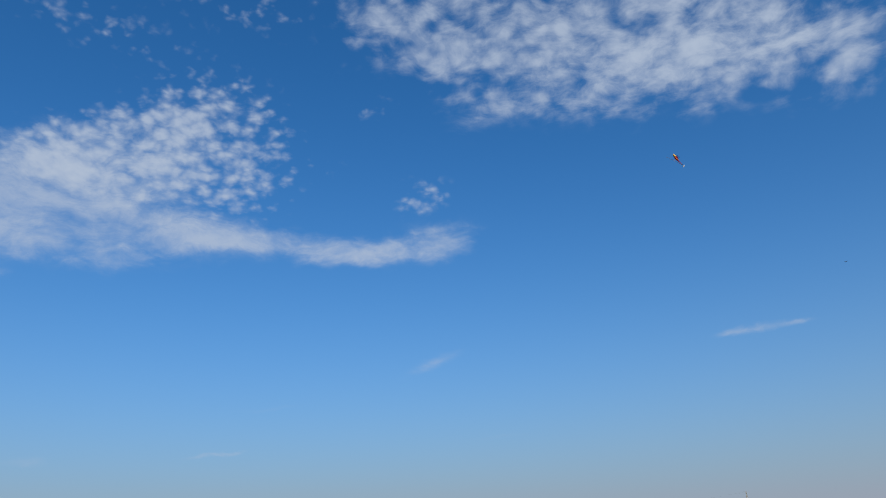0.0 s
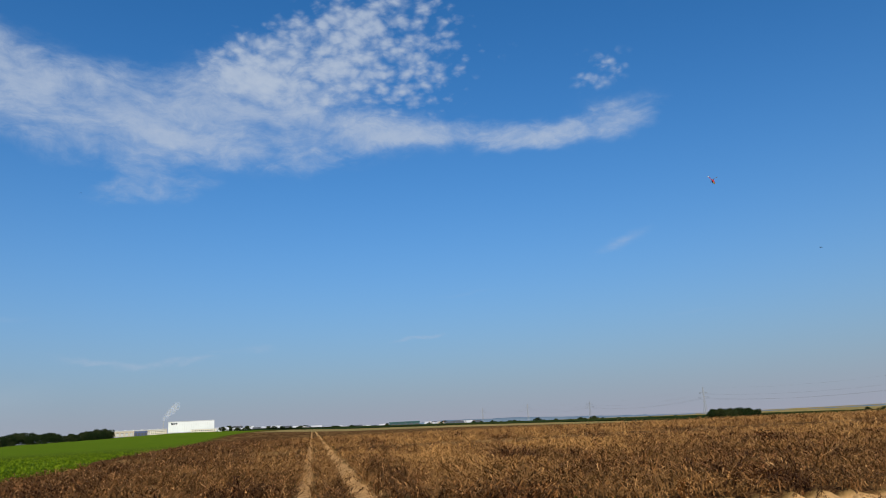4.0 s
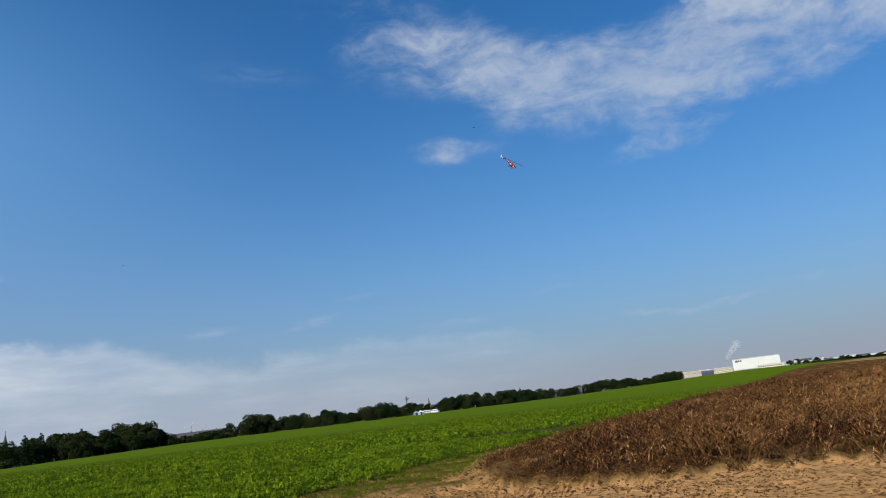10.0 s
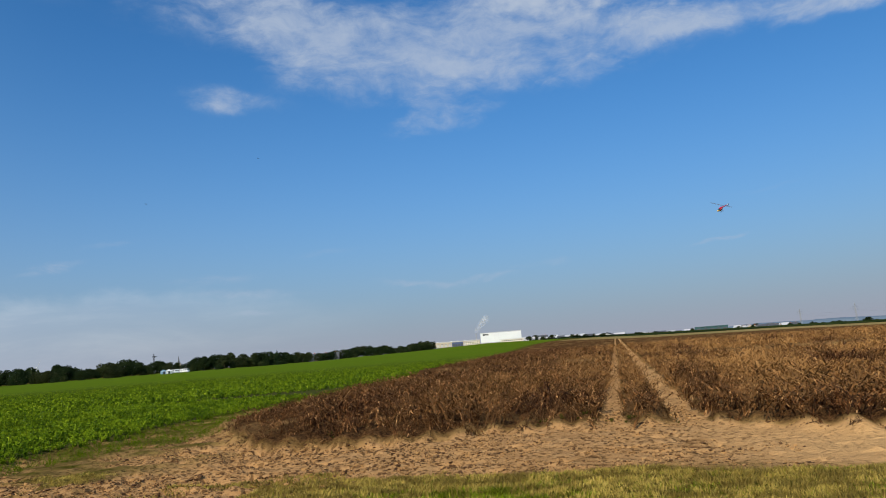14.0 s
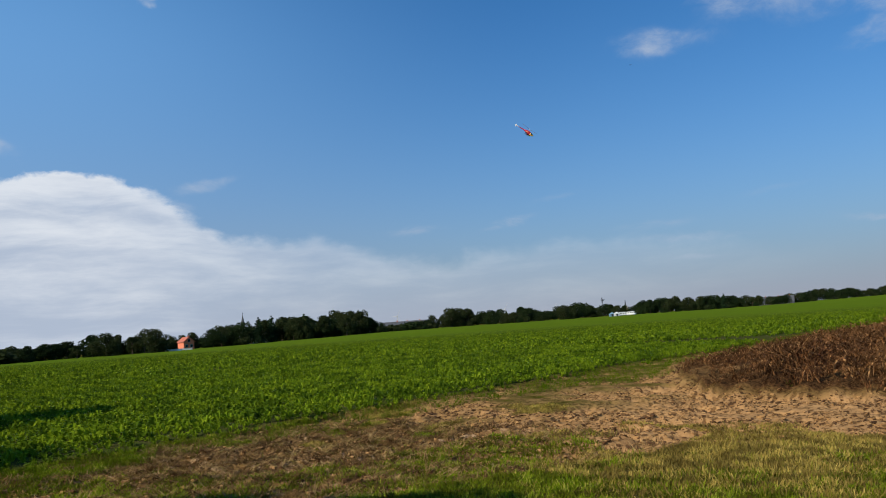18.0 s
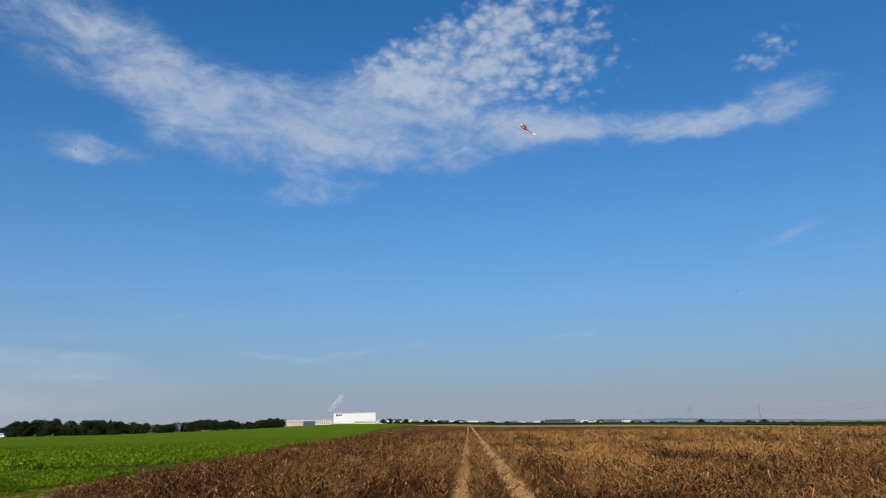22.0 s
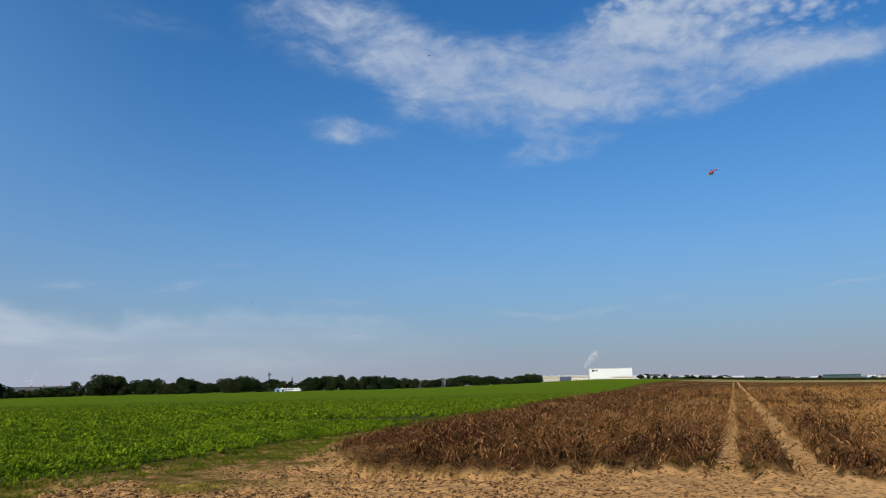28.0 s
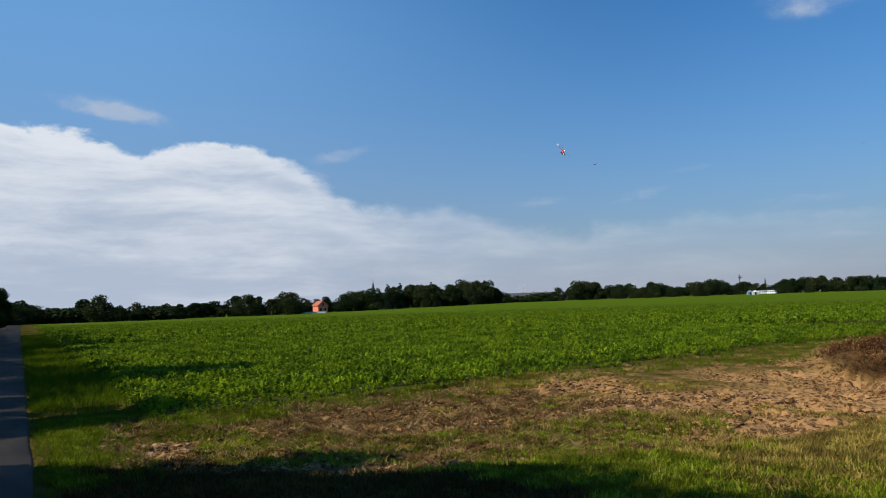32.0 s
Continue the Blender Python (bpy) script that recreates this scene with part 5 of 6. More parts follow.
def make_village():
    gabled("pink_house", "salmon pink gabled house among dark trees", "house", at(-64.5, 345, 18), 4.5, 8, 3.5, 5.4, M_PINK, M_TILE, False,
           [(-1.0, 1.7), (1.0, 1.7), (0.0, 4.0)], chimney=True)
    w = thing("garden_wall", "low pale wall at the far field edge", "wall", at(-65.0, 322))
    part("wall", box(B(), -5.2, 5.2, 0, 0.3, 0, 0.75, 0.02), M_CANVAS, w)
    part("coping", box(B(), -5.3, 5.3, -0.05, 0.35, 0.75, 0.87, 0.02), M_PANEL, w)
    c = thing("church", "village church tower with a slender dark spire", "church", at(-60.5, 372, 20))
    part("tower", box(B(), -1.3, 1.3, -1.3, 1.3, 0, 7.6, 0.05), M_STONE, c, "pale stone tower")
    part("belfry", box(B(), -1.45, 1.45, -1.45, 1.45, 7.6, 8.0, 0.05), M_STONE, c)
    bm = B()
    bmesh.ops.create_cone(bm, cap_ends=True, segments=8, radius1=1.35, radius2=0.03, depth=6.2, matrix=pose(0, 0, 11.1, 0, 0, 22.5))
    sp = part("spire", bm, M_SLATE, c, "dark slate spire")
    part("cross", box(box(B(), -0.05, 0.05, -0.05, 0.05, 14.2, 15.2), -0.3, 0.3, -0.05, 0.05, 14.75, 14.87), M_DARK, sp)
    for s in (-0.6, 0.6):
        part("louvre", box(B(), s - 0.3, s + 0.3, -1.36, -1.28, 5.2, 6.9), M_DARK, c)
    part("nave", box(B(), 1.3, 12, -3, 3, 0, 4.6), M_STONE, c)
    bm = B()
    tri = [(-3.4, 4.55), (3.4, 4.55), (0, 7.4)]
    e = [[bm.verts.new((x, y, z)) for y, z in tri] for x in (1.5, 12.3)]
    for q in e:
        bm.faces.new(q)
    for i in range(3):
        bm.faces.new((e[0][i], e[0][(i + 1) % 3], e[1][(i + 1) % 3], e[1][i]))
    bmesh.ops.recalc_face_normals(bm, faces=bm.faces)
    part("nave_roof", bm, M_SLATE, c)
    # second, farther spire over the wood
    s2 = thing("church_tower", "distant slim dark church spire above the wood", "church", at(-31.87, 700))
    part("tower", box(B(), -1.5, 1.5, -1.5, 1.5, 0, 8, 0.05), M_STONE, s2)
    bm = B()
    bmesh.ops.create_cone(bm, cap_ends=True, segments=8, radius1=0.9, radius2=0.05, depth=6.2, matrix=pose(0, 0, 11.0))
    part("spire", bm, M_SLATE, s2)
    r = random.Random(8)
    for az, d in ((-49.4, 470), (-48.6, 478), (-47.6, 474), (-22.4, 735), (-21.6, 740), (-20.9, 735)):
        gabled("house", "dark-roofed house half hidden by the far hedge", "house", at(az, d, r.uniform(-30, 30)), r.uniform(10, 14), 9, 2.4, 5.6 if az < -40 else 7.4,
               M_STONE if az < -40 else M_SLATE, M_SLATE, True, [(-2.6, 1.4), (0.4, 1.4), (2.6, 1.4)], "houses behind the hedge", True)


def make_camp():
    """White and pale blue caravans and tents at the far edge of the beet field."""
    for az, d, blue in ((-32.9, 482, True), (-32.56, 480, False)):
        t = thing("frame_tent", "pale blue frame tent at the field edge" if blue else "white frame tent at the field edge", "tent", at(az, d, 8))
        mat = M_CANVAS_BLUE if blue else M_CANVAS
        bm = B()
        prof = [(-1.6, 0), (1.6, 0), (1.6, 1.7), (0, 2.7), (-1.6, 1.7)]
        e = [[bm.verts.new((x, y, z)) for x, z in prof] for y in (-1.8, 1.8)]
        for q in e:
            bm.faces.new(q)
        for i in range(5):
            bm.faces.new((e[0][i], e[0][(i + 1) % 5], e[1][(i + 1) % 5], e[1][i]))
        bmesh.ops.recalc_face_normals(bm, faces=bm.faces)
        part("canvas", bm, mat, t)
        part("awning", box(B(), -1.7, 1.7, -3.0, -1.8, 1.66, 1.72), M_CANVAS, t)
        for x in (-1.6, 1.6):
            part("pole", tube(B(), (x, -2.95, 0), (x, -2.95, 1.66), 0.03, 0.03, 6), M_STEEL, t)
        part("flap", box(B(), -0.5, 0.5, -1.84, -1.8, 0.05, 1.6), M_DARK, t)
    for az, d, turn in ((-32.10, 484, 14), (-31.5, 482, -28)):
        v = thing("camper_van", "white camper van parked at the field edge", "van", at(az, d, turn))
        bd = part("body", box(B(), -2.3, 2.1, -0.95, 0.95, 0.45, 2.35, 0.16), M_CANVAS, v)
        part("cab", box(B(), 2.1, 2.9, -0.9, 0.9, 0.45, 1.45, 0.14), M_CANVAS, v)
        part("windscreen", box(B(), 2.08, 2.16, -0.75, 0.75, 1.5, 2.1), M_GLASS, bd)
        for x in (-1.5, 0.0, 1.3):
            part("side_window", box(B(), x - 0.45, x + 0.45, -0.97, -0.94, 1.35, 1.95, 0.01), M_GLASS, bd)
        for x in (-1.5, 2.05):
            for y in (-0.9, 0.9):
                wh = part("wheel", tube(B(), (x, y - 0.11, 0.34), (x, y + 0.11, 0.34), 0.34, 0.34, 16), M_DARK, v)
                part("rim", tube(B(), (x, y - 0.125, 0.34), (x, y + 0.125, 0.34), 0.19, 0.19, 12), M_STEEL, wh)


def lattice(bm, w0, w1, z0, z1, steps, r):
    """Four legs and cross braces of a lattice tower."""
    for i in range(steps):
        a, b = i / steps, (i + 1) / steps
        za, zb, wa, wb = z0 + (z1 - z0) * a, z0 + (z1 - z0) * b, w0 + (w1 - w0) * a, w0 + (w1 - w0) * b
        c = [(-1, -1), (1, -1), (1, 1), (-1, 1)]
        for k in range(4):
            p, q = c[k], c[(k + 1) % 4]
            tube(bm, (p[0] * wa, p[1] * wa, za), (p[0] * wb, p[1] * wb, zb), r, r, 4)
            tube(bm, (p[0] * wa, p[1] * wa, za), (q[0] * wb, q[1] * wb, zb), r * 0.6, r * 0.6, 4)
            tube(bm, (q[0] * wa, q[1] * wa, za), (p[0] * wb, p[1] * wb, zb), r * 0.6, r * 0.6, 4)


def pylon():
    t = thing("power_pylon", "grey lattice power pylon with two crossarms", "pylon", group="power line pylons")
    bm = B()
    lattice(bm, 3.2, 1.0, 0, 30, 7, 0.16)
    lattice(bm, 1.0, 0.35, 30, 50, 6, 0.13)
    part("tower", bm, M_STEEL, t)
    for z, w in ((34.0, 10.5), (41.0, 8.0)):
        bm = B()
        for s in (-1, 1):
            for y in (-0.7, 0.7):
                tube(bm, (0, y, z), (s * w, 0, z + 0.3), 0.12, 0.1, 4)
                tube(bm, (0, y, z + 1.7), (s * w, 0, z + 0.3), 0.1, 0.1, 4)
            for k in range(1, 4):
                tube(bm, (s * w * k / 4, -0.5, z + 0.1), (s * w * k / 4, 0.5, z + 1.5 * (1 - k / 4)), 0.08, 0.08, 4)
        arm = part("crossarm", bm, M_STEEL, t)
        for s in (-1, 1):
            for f in (0.62, 0.97):
                part("insulator", tube(B(), (s * w * f, 0, z + 0.2), (s * w * f, 0, z - 2.0), 0.16, 0.16, 6), M_DARK, arm)
    return t


PYLONS = [(45.8, 1010), (28.95, 1300), (20.9, 2050), (16.35, 2250), (12.98, 2600)]


def make_power_line():
    src = pylon()
    tops = []
    for i, (az, d) in enumerate(PYLONS):
        p = compass(az, d)
        g = float(land(np.array([p.x]), np.array([p.y]))[0])
        nxt = compass(*PYLONS[max(1, i)]) - compass(*PYLONS[max(1, i) - 1])
        m = pose(p.x, p.y, g, 0, 0, math.degrees(math.atan2(nxt.y, nxt.x)) + 90)
        if i == 0:
            src.matrix_basis = m
        else:
            copy_thing(src, m)
        tops.append(m)
    for a, b in zip(tops, tops[1:]):
        for x, z in ((-10.2, 32.2), (-6.5, 32.2), (6.5, 32.2), (10.2, 32.2), (-7.7, 39.2), (7.7, 39.2), (0, 49.8)):
            p, q = a @ Vector((x, 0, z)), b @ Vector((x, 0, z))
            bm, last = B(), None
            for k in range(13):
                f = k / 12
                v = p.lerp(q, f) - Vector((0, 0, 4 * 9.0 * f * (1 - f)))
                if last is not None:
                    tube(bm, last, v, 0.035, 0.035, 4)
                last = v
            me = bpy.data.meshes.new("power_cable")
            bm.to_mesh(me)
            bm.free()
            me.materials.append(M_STEEL)
            tagged(new("power_cable", me), "thin sagging overhead power cable between the pylons", "cable", "overhead cables")


def make_masts():
    """Far wind turbines, a tower crane and a street light over the hedge."""
    t = thing("wind_turbine", "distant white three-bladed wind turbine", "wind turbine", group="wind turbines")
    part("tower", tube(B(), (0, 0, 0), (0, 0, 60), 1.7, 1.0, 12), M_PANEL, t)
    part("nacelle", box(B(), -1.5, 1.5, -3.5, 4.5, 59, 62.2, 0.4), M_PANEL, t)
    hub = part("hub", blob(B(), (0, -4.2, 60.5), (1.3, 1.3, 1.3), 2), M_PANEL, t)
    for k in range(3):
        bm = box(B(), -0.9, 0.9, -0.15, 0.15, 0.8, 27, 0.05)
        for v in bm.verts:
            if v.co.z > 10:
                v.co.x *= 0.3
        bm.transform(pose(0, -4.2, 60.5, 0, 120 * k + 25, 0))
        part("blade", bm, M_PANEL, hub)
    for i, (az, d) in enumerate(((-49.06, 2900), (-40.85, 3000), (-37.1, 3600))):
        m = at(az, d, 15 * i, -12.0)
        if i == 0:
            t.matrix_basis = m
        else:
            copy_thing(t, m)
    c = thing("tower_crane", "distant dark tower crane above the wood", "crane", at(-33.53, 900, 60))
    bm = B()
    lattice(bm, 0.55, 0.45, 0, 21.5, 10, 0.09)
    part("mast", bm, M_DARK, c)
    part("jib", box(B(), -1.5, 5.5, -0.3, 0.3, 18.6, 19.1), M_DARK, c)
    part("counterweight", box(B(), -2.2, -1.3, -0.4, 0.4, 17.8, 19.0), M_DARK, c)
    part("cab", box(B(), -0.2, 1.2, -1.3, -0.5, 17.6, 19.2, 0.05), M_DARK, c)


def hills():
    """A low wooded ridge on the horizon, with the haze painted into its colour."""
    n = Nodes("haze_tinted_ridge")
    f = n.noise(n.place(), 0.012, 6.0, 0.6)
    # pale blue tones stand for the air's haze over the woods
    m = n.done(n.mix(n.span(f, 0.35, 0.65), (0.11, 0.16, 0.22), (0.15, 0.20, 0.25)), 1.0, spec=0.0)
    verts, faces = [], []
    azs = np.arange(-8, 66, 0.4)
    for k, az in enumerate(azs):
        top = 1.7 + 3600 * math.tan(radians(float(np.interp(az, [-8, 6, 12, 16, 27, 34, 40, 66], [0.1, 0.12, 0.24, 0.17, -0.18, -0.26, -0.2, -0.2]))))
        top += 6 * noise.noise(Vector((az * 0.35, 0, 0))) + 3 * noise.noise(Vector((az * 1.6, 3, 0)))
        for d, z in ((3400, -60.0), (3500, top - 12), (3600, top), (3900, top - 10), (4100, -60.0)):
            verts.append(compass(float(az), d, z))
        if k:
            for j in range(4):
                a = (k - 1) * 5 + j
                faces.append((a, a + 5, a + 6, a + 1))
    tagged(new("far_hills", mesh_from("far_hills", verts, faces, m, True)), "low wooded ridge on the horizon, painted blue as haze", "hills", kind="structure")


# ---- steam over the works ----
def steam_material():
    n = Nodes("steam")
    w = n.where()
    n.done((0.95, 0.94, 0.94), 1.0, spec=0.0)
    glow = n.node("ShaderNodeBsdfTranslucent")
    glow.inputs[0].default_value = (0.95, 0.94, 0.94, 1)
    body = n.node("ShaderNodeMixShader")
    body.inputs[0].default_value = 0.5
    n.t.links.new(n.bsdf.outputs[0], body.inputs[1])
    n.t.links.new(glow.outputs[0], body.inputs[2])
    tr, mx = n.node("ShaderNodeBsdfTransparent"), n.node("ShaderNodeMixShader")
    n.put(mx.inputs[0], n.span(n.noise(w, 0.30, 4.0, 0.6), 0.28, 0.72, 0.04, 0.20))
    out = n.t.nodes["Material Output"]
    n.t.links.new(tr.outputs[0], mx.inputs[1])
    n.t.links.new(body.outputs[0], mx.inputs[2])
    n.t.links.new(mx.outputs[0], out.inputs[0])
    return n.m


STEAM = []
M_STEAM = steam_material()


def make_steam():
    plume = thing("steam_plume", "thin pale steam plume drifting up from the factory chimney", "steam", at(-10.0, 1318, 0, 19.9))
    r = random.Random(2)
    for i in range(8):
        f = i / 7
        x, z = 20 * f ** 1.2 + r.uniform(-0.8, 0.8), 0.8 + 22 * f ** 0.9
        s = 2.0 + 3.2 * f ** 0.8
        ob = part("puff", blob(B(), (0, 0, 0), (s * r.uniform(0.8, 1.0), s, s * r.uniform(1.2, 1.5)), 3, 0.6, i), M_STEAM, plume)
        for p in ob.data.polygons:
            p.use_smooth = True
        STEAM.append((ob, x, z))


# ---- the model helicopter ----
def paint(name, colour, worn, rough=0.3):
    n = Nodes(name)
    f = n.noise(n.where(), 9.0, 5.0, 0.6)
    return n.done(n.mix(n.span(f, 0.5, 0.75, 0, 0.3), colour, worn), n.span(f, 0.3, 0.7, rough - 0.05, rough + 0.1), spec=0.5)


M_RED = paint("red_paint", (0.48, 0.010, 0.050), (0.32, 0.010, 0.036))
M_YELLOW = paint("yellow_paint", (0.74, 0.46, 0.09), (0.55, 0.33, 0.06))
M_WHITE = paint("white_paint", (0.80, 0.80, 0.80), (0.62, 0.62, 0.62))
M_CARBON = paint("carbon_fibre", (0.028, 0.028, 0.032), (0.05, 0.05, 0.055), 0.35)
M_ALU = Nodes("aluminium").done((0.55, 0.56, 0.58), 0.35, metal=0.9)


def loft(sections, sides=16):
    """A skin over oval sections (y, z centre, half width, half height)."""
    bm = B()
    rings = []
    for y, z, w, h in sections:
        rings.append([bm.verts.new((w * math.cos(2 * math.pi * k / sides), y, z + h * math.sin(2 * math.pi * k / sides))) for k in range(sides)])
    for a, b in zip(rings, rings[1:]):
        for k in range(sides):
            j = (k + 1) % sides
            bm.faces.new((a[k], a[j], b[j], b[k]))
    bm.faces.new(rings[0])
    bm.faces.new(rings[-1])
    bmesh.ops.recalc_face_normals(bm, faces=bm.faces)
    for f in bm.faces:
        f.smooth = True
    return bm


def make_helicopter():
    h = thing("model_helicopter", "crimson and yellow radio-controlled model helicopter in flight", "helicopter")
    part("body", loft([(0.30, -0.05, 0.055, 0.07), (0.22, -0.045, 0.075, 0.105), (0.10, -0.03, 0.085, 0.125), (0.0, -0.01, 0.078, 0.115),
                       (-0.14, 0.005, 0.06, 0.085), (-0.26, 0.012, 0.038, 0.05), (-0.34, 0.015, 0.022, 0.03)]), M_RED, h, "glossy red fuselage shell")
    nose = part("nose", loft([(0.46, -0.075, 0.008, 0.010), (0.44, -0.073, 0.028, 0.034), (0.40, -0.066, 0.044, 0.054), (0.34, -0.055, 0.056, 0.074), (0.27, -0.048, 0.068, 0.095), (0.20, -0.044, 0.0785, 0.108)]), M_YELLOW, h, "pale yellow nose")
    part("canopy_window", loft([(0.41, -0.045, 0.03, 0.03), (0.36, -0.03, 0.05, 0.045), (0.28, -0.012, 0.064, 0.065), (0.20, 0.0, 0.06, 0.06), (0.17, 0.005, 0.04, 0.04)]), M_CARBON, nose, "dark tinted canopy window")
    for s in (-1, 1):
        part("side_stripe", loft([(0.16, 0.0, 0.008, 0.014), (0.0, 0.012, 0.012, 0.02), (-0.15, 0.012, 0.008, 0.012)]), M_YELLOW, h, "yellow side flash").location.x = s * 0.072
    boom = part("tail_boom", tube(B(), (0, -0.28, 0.012), (0, -0.92, 0.03), 0.036, 0.014, 12), M_RED, h, "red tail boom")
    part("boom_sleeve", tube(B(), (0, -0.76, 0.026), (0, -0.90, 0.0305), 0.0215, 0.0170, 12), M_WHITE, boom, "white rear sleeve")
    fin = B()
    box(fin, -0.004, 0.004, -0.96, -0.89, -0.06, 0.09, 0.0015)
    for v in fin.verts:
        v.co.y -= (v.co.z - 0.02) * 0.35 if v.co.z > 0.02 else (0.02 - v.co.z) * 0.25
    part("tail_fin", fin, M_WHITE, h, "white swept tail fin")
    part("stabiliser", box(B(), -0.11, 0.11, -0.72, -0.65, 0.022, 0.028, 0.001), M_CARBON, h)
    part("lower_frame", loft([(0.28, -0.12, 0.03, 0.028), (0.20, -0.12, 0.058, 0.048), (0.06, -0.11, 0.070, 0.062), (-0.10, -0.07, 0.055, 0.052), (-0.18, -0.04, 0.034, 0.034)]), M_CARBON, h, "black lower frame")
    for s in (-1, 1):
        sk = part("skid", tube(B(), (s * 0.10, -0.16, -0.205), (s * 0.10, 0.20, -0.205), 0.009, 0.009, 8), M_CARBON, h)
        part("skid_tip", tube(B(), (s * 0.10, 0.20, -0.205), (s * 0.10, 0.25, -0.18), 0.009, 0.006, 8), M_CARBON, sk)
        for y in (-0.09, 0.12):
            part("skid_strut", tube(B(), (s * 0.045, y, -0.10), (s * 0.10, y, -0.205), 0.008, 0.008, 8), M_CARBON, h)
    part("mast", tube(B(), (0, 0.02, 0.09), (0, 0.02, 0.225), 0.008, 0.007, 10), M_ALU, h)
    rotor = part("main_rotor", tube(B(), (0, 0, -0.02), (0, 0, 0.02), 0.025, 0.02, 12), M_ALU, h, "rotor head of bare metal")
    rotor.matrix_basis = pose(0, 0.02, 0.225)
    part("blade_grip", box(B(), -0.10, 0.10, -0.014, 0.014, -0.011, 0.011, 0.004), M_ALU, rotor)
    for s in (-1, 1):
        bl = box(B(), 0.09, 0.79, -0.030, 0.033, -0.004, 0.004, 0.0015)
        for v in bl.verts:
            v.co.z += 0.05 * (v.co.x - 0.09) ** 2
        if s < 0:
            bl.transform(pose(0, 0, 0, 0, 0, 180))
        part("rotor_blade", bl, M_BLADE, rotor, "slender grey rotor blade")
    tail = part("tail_rotor", tube(B(), (-0.02, 0, 0), (0.012, 0, 0), 0.012, 0.012, 8), M_ALU, h)
    tail.matrix_basis = pose(-0.035, -0.93, 0.032)
    for s in (-1, 1):
        part("tail_blade", box(B(), -0.003, 0.003, -0.012, 0.014, 0.01 if s > 0 else -0.135, 0.135 if s > 0 else -0.01, 0.001), M_WHITE, tail)
    return h, rotor, tail


M_BLADE = paint("rotor_blade_paint", (0.10, 0.10, 0.115), (0.30, 0.30, 0.31), 0.25)
M_FEATHER = mottled("dark_feathers", (0.03, 0.03, 0.035), (0.05, 0.045, 0.045), (0.10, 0.09, 0.08), 6.0, 40.0, 0.7, 0.2, 0.004)


def make_bird():
    b = thing("bird", "small dark bird flying over the field", "bird", group="birds over the field")
    part("body", loft([(0.095, 0.0, 0.003, 0.003), (0.076, 0.0, 0.014, 0.014), (0.032, 0, 0.023, 0.023), (-0.032, 0, 0.019, 0.019), (-0.076, 0.001, 0.010, 0.008), (-0.14, 0.003, 0.016, 0.003)], 10), M_FEATHER, b)
    for s in (-1, 1):
        bm = B()
        pts = [(0.013, 0.038, 0.0), (0.10, 0.05, 0.032), (0.215, -0.013, 0.019), (0.108, -0.006, 0.028), (0.013, -0.032, 0.0)]
        vs = [bm.verts.new((s * x, y, z)) for x, y, z in pts]
        bm.faces.new((vs[0], vs[1], vs[3], vs[4]))
        bm.faces.new((vs[1], vs[2], vs[3]))
        bmesh.ops.solidify(bm, geom=bm.faces[:], thickness=0.004)
        part("wing", bm, M_FEATHER, b)
    return b


far_trees()
roadside()
make_factory()
make_halls()
make_village()
make_camp()
make_power_line()
make_masts()
hills()
make_steam()
HELI, ROTOR, TAIL = make_helicopter()
BIRDS = [make_bird()]
for k in range(2):
    BIRDS.append(copy_thing(BIRDS[0], pose(0, 0, 0)))

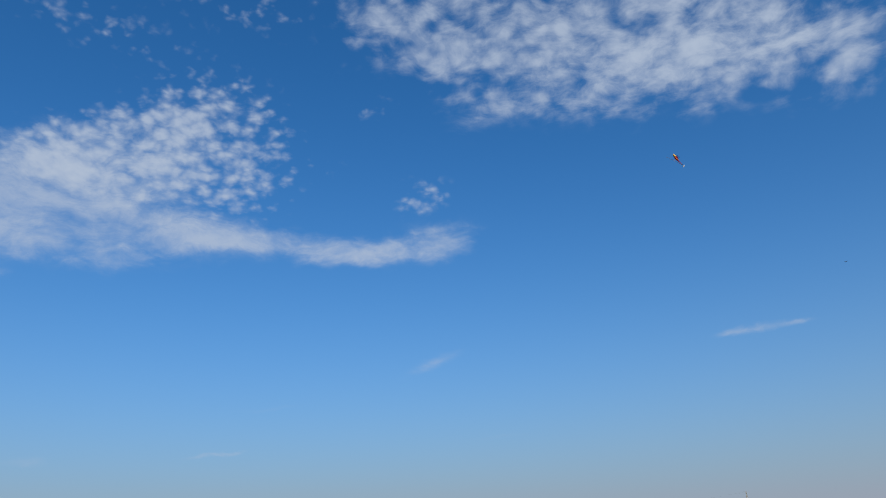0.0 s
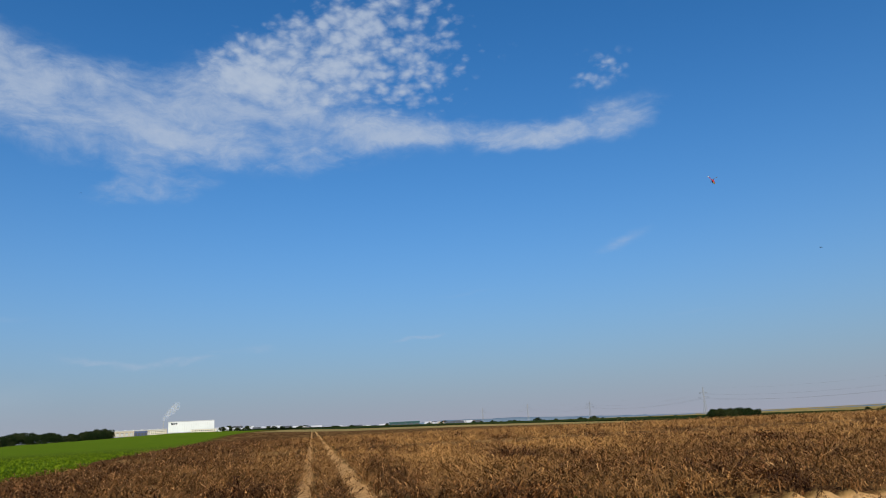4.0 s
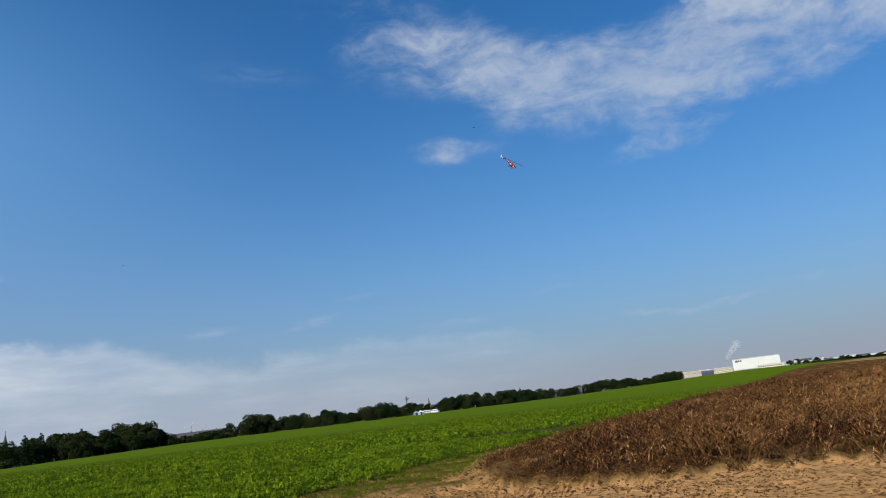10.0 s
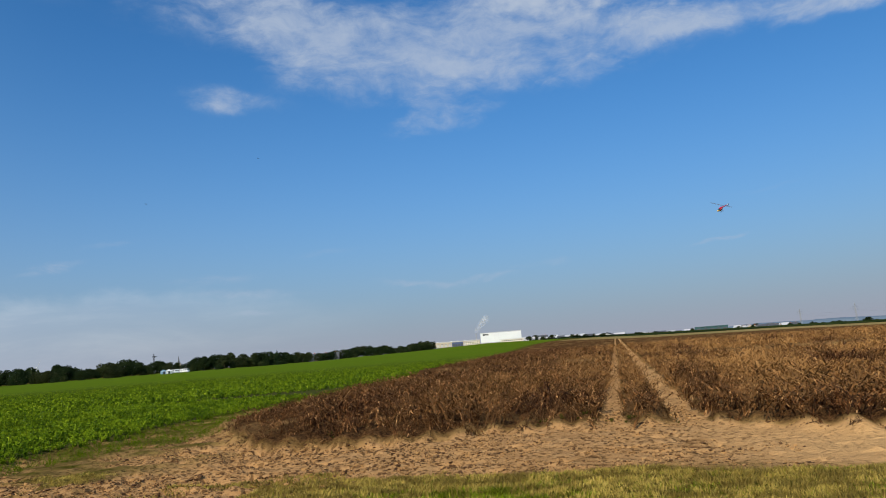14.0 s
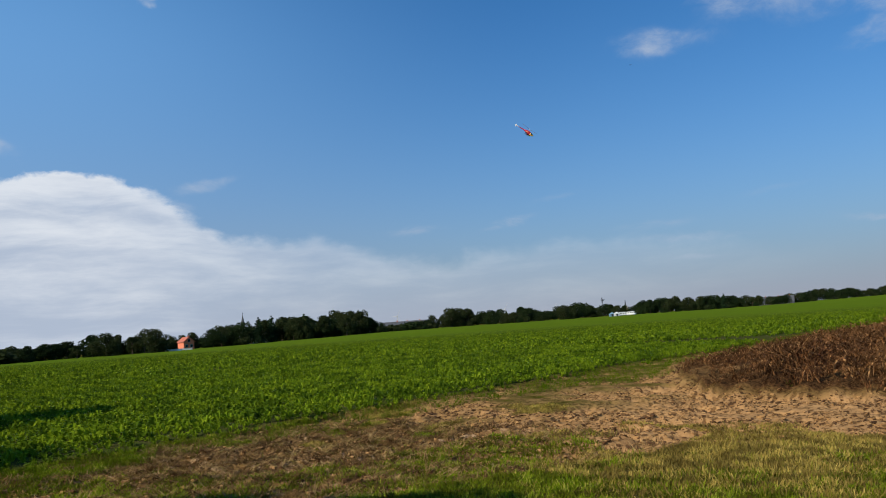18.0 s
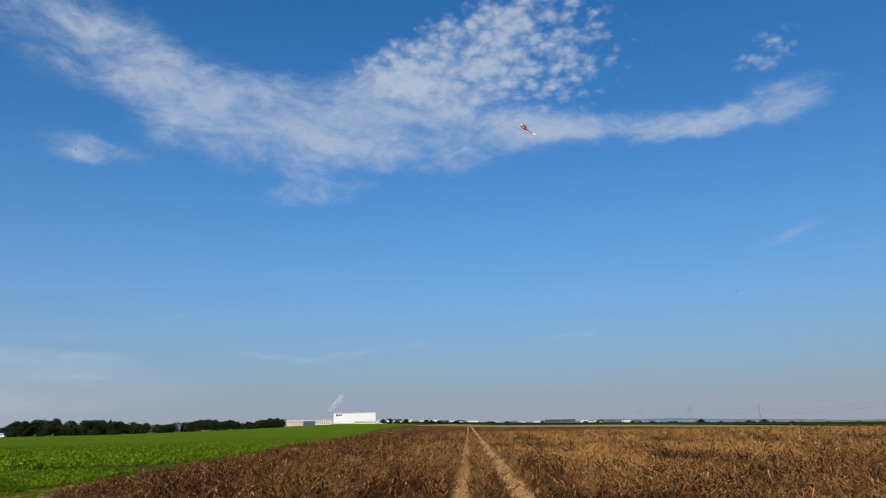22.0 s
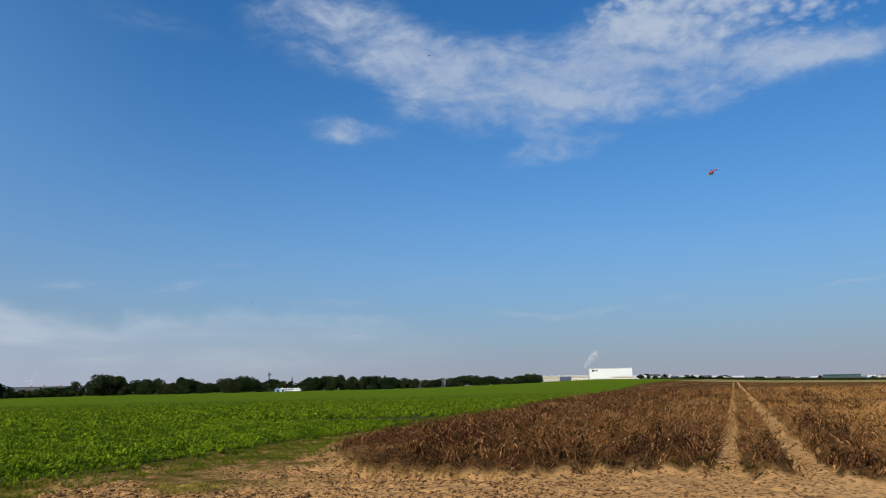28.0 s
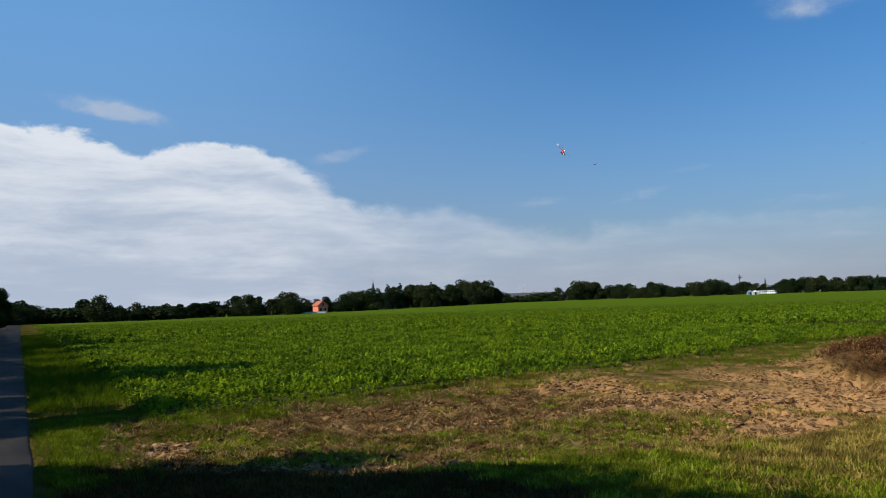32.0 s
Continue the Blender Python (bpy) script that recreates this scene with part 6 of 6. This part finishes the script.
# ---- what moves ----
HELI_ROWS = [
    (0, 39.59, 39.27, 28.79, 147.9, 33.3, -97.4), (0.5, 39.38, 46.63, 35.98, -170.8, 21.2, -106.1), (0.75, 37.32, 47.48, 35, -134.4, 15, -105.7),
    (1, 35.26, 48.33, 34.03, -98.9, 9.7, -109.2), (1.5, 31.64, 44.49, 26.59, -48, 20.6, -111.7), (2, 39.01, 46.17, 25.59, -6.9, 31.7, -108.7),
    (2.5, 50.14, 54.46, 32.03, 23.3, 13.6, -50.8), (3.17, 45.19, 58.64, 28.15, -9.4, 28.5, -106.7), (3.83, 40.23, 62.83, 24.27, -40.4, 11.2, -161.3),
    (4.5, 35.28, 67.01, 20.39, -46.9, -22, 155.6), (5, 25.01, 61.96, 14.35, -22.3, -17.5, 146.9), (5.5, 13.9, 57.46, 11.93, -19.1, -15.7, 140.4),
    (6, 2.31, 51.5, 8.54, -16.2, -6, 136.4), (6.5, -9.24, 43.74, 6.81, -9.2, -3.9, 139.4), (7, -21.26, 40.15, 8.93, 5.6, 19.9, 103.9),
    (7.25, -24.84, 39.83, 11.72, 3.2, 45, 57.8), (7.5, -27.95, 39.31, 14.88, -14.3, 19.7, 3), (8, -28.62, 39.28, 20.2, -50.6, 28.6, -42.8),
    (8.5, -28.57, 41.4, 23.94, -65.7, 20.5, -90.9), (9, -29.87, 45.95, 26.12, -67.7, 23.7, -96.9), (9.5, -25.91, 45.25, 22.11, -62.6, 23.4, -93.5),
    (10, -19.93, 46.36, 17.9, -51.7, 21.2, -97.9), (10.5, -11.22, 46.34, 12.98, -32.2, 20.8, -89), (11, -0.31, 43.32, 9.37, -16.9, 17.5, -86),
    (11.5, 11.29, 45.98, 9.62, 8.2, 14.5, -68.3), (12, 22.62, 52.14, 13.25, 42.6, 5.8, -32.1), (12.12, 22.52, 53.27, 13.34, 36.3, -33.9, -17.9),
    (12.25, 22.42, 54.4, 13.43, -2.9, -67.2, 26.7), (12.38, 22.23, 55.56, 13.52, -67, -56.8, 120.4), (12.5, 22.04, 56.72, 13.6, -71.5, -26.7, 159.3),
    (13, 18.11, 60.48, 12.2, -42.5, -14.8, 170.3), (13.5, 13.3, 57.7, 11.36, -30.7, -21.3, 156.9), (14, 8.15, 52.76, 9.8, -20.7, -22, 147.2),
    (14.5, 1.91, 47.55, 7.95, -15.2, -19.4, 142.9), (15, -5.38, 36.36, 5.94, -24.1, 49.6, 145.2), (15.25, -8.87, 32.35, 4.96, -12.5, 13.8, 147.7),
    (15.5, -12.36, 28.34, 3.97, -2, -21.8, 143.1), (16.2, -20.06, 32.01, 5.86, 10.9, 0.9, 86.8), (16.8, -28.78, 35.12, 9.06, 4.4, 25.4, 33.7),
    (17.15, -31.34, 35.14, 10.76, -14.1, 27.7, -14.2), (17.5, -33.89, 35.16, 12.45, -28.2, 17.2, -59.2), (18, -31.07, 39.7, 14.45, -37.4, 16.9, -67.6),
    (18.5, -25.58, 41.23, 13.79, -35.5, 22.5, -74.8), (19, -17.45, 39.44, 10.42, -32.7, 25.2, -75), (19.5, -8.61, 39.54, 8.32, -11.2, 13.7, -69.1),
    (20, 0.57, 43.33, 9.34, 31.2, 5.6, -74.5), (20.25, 2.28, 44.97, 11.12, 90, 9.2, -80.3), (20.5, 3.57, 45.53, 12.79, 144, 13.4, -76.3),
    (21, 1.43, 43.88, 11.55, 172.6, -0.7, -73.3), (21.5, 1.88, 45.09, 14.84, 175.2, -0.5, -77), (22, 5.37, 55.28, 24.41, 145.1, 9.8, -93.9),
    (22.5, 11.7, 59.28, 32.89, -166.1, 18.1, -64.2), (22.65, 13.43, 58.2, 34.11, -136.3, -4, -78), (22.8, 15.16, 57.12, 35.33, -100.6, -15.3, -101.8),
    (23, 16.88, 54.24, 35.3, -71.6, 0, -115.7), (23.5, 25.7, 57.17, 41.03, -38.5, 32.4, -117.5), (24, 36.67, 60.49, 47, -27, 39.6, -86.7),
    (24.25, 41.72, 60.24, 48.4, 13.9, 29.3, -52), (24.5, 46.76, 59.99, 49.81, 40.4, 4.9, -33.1), (25.2, 51.68, 66.55, 45.57, 7.3, 4, -22.5),
    (25.55, 47.72, 69.26, 39.49, -4.4, -17.7, 38.7), (25.9, 43.76, 71.97, 33.41, -30, -16.5, 106.1), (26.5, 36.78, 67.28, 24.52, -18.1, -18.8, 136),
    (27, 24, 67.63, 23.49, -11.8, -29.5, 121), (27.5, 11.74, 66.94, 22.26, -26.4, -19.3, 129), (28, 0.12, 64.74, 18.97, -25.9, -19.9, 141.1),
    (28.5, -11.03, 61.65, 14.9, -24.1, -18, 147.9), (29, -20.91, 52.27, 10.64, -25.4, -11.6, 153.2), (29.5, -29.07, 40.38, 6.66, -3, -12.8, 149),
    (30, -39.22, 33.66, 7.43, 14.6, 3.5, 102.1), (30.5, -46.49, 33.2, 11.75, 6.1, 13.7, 82.9), (30.7, -48.38, 35.24, 13.48, -3.3, 14.1, 47.9),
    (31, -48.7, 37.76, 14.79, -29.1, -9.5, 27), (31.25, -50.2, 41.28, 15.68, -45.5, -1.3, -12.9), (31.5, -51.69, 44.8, 16.56, -63.3, -5.7, -53.3),
    (32, -51.93, 50.78, 15.89, -57.5, 1.1, -63.7),
]
BIRD_ROWS = [
    [(0, 55.1, 38.3, 21.5, -98, 0), (2.5, 62.5, 37.3, 19.8, -18, 20), (6, -4.7, 69.7, 6.2, 62, -15), (8.5, -11.4, 42.9, 9.3, 138, 10), (9, -24.2, 48.2, 28, 58, 0), (13, -32.8, 69.9, 22.6, 38, 20), (20, -43.6, 73.1, 30.8, 118, -15), (28, -19.7, 50.7, 27, 191, 10), (30, -35.5, 31.6, 8.4, 141, 0), (30.5, -35.3, 31.8, 8.9, 221, 20), (30.7, -35.2, 31.8, 9, 301, -15), (31, -34.8, 32.2, 9.4, 313, 10), (31.5, -33.9, 33.1, 9.8, 271, 0), (32, -30.4, 32.3, 9.5, 257, 20)],
    [(0, -32.6, 105.7, 48.1, -146, 0), (4.5, -29.6, 101.3, 32.7, -211, 20), (9, -66.8, 48.7, 21.6, -168, -15), (15.4, -21.6, 64.9, 16.7, -88, 10), (20, 33, 82, 18.5, -9, 0), (27, -17.8, 88.1, 6.5, 71, 20), (28.5, -58.8, 67.1, 13.8, 137, -15), (32, -33.7, 71.3, 15.2, 217, 10)],
    [(0, -3.9, 64.3, 64.6, 115, 0), (9, -62.4, 36.6, 55.2, 123, 20), (15.4, -85.7, 10.9, 26.9, 203, -15), (23, 79.2, 72.8, 24.8, 283, 10), (27, 50.5, 97.1, 12.5, 363, 0), (28.5, 13, 109.1, 7.6, 443, 20), (32, -27.5, 105.7, 14.4, 455, -15)],
]


def motions():
    walk(HELI, [(t, pose(x, y, z, rx, ry, rz)) for t, x, y, z, rx, ry, rz in HELI_ROWS])
    spins = [i / 15 for i in range(481)]
    walk(ROTOR, [(t, pose(0, 0.02, 0.225, 0, 0, (150.0 + 79.0 * i) % 360)) for i, t in enumerate(spins)])
    walk(TAIL, [(t, pose(-0.035, -0.93, 0.032, (71.0 * i) % 360, 0, 0)) for i, t in enumerate(spins)])
    for bird, rows in zip(BIRDS, BIRD_ROWS):
        walk(bird, [(t, pose(x, y, z, 0, bank, turn)) for t, x, y, z, turn, bank in rows])
    for k, (ob, x, z) in enumerate(STEAM):
        walk(ob, [(t, pose(x + 0.02 * t * k / 7, 0, z + 0.03 * t * k / 7, 0, 0, 0.6 * t + 40 * k)) for t in (0.0, 8.0, 16.0, 24.0, 32.0)])


motions()
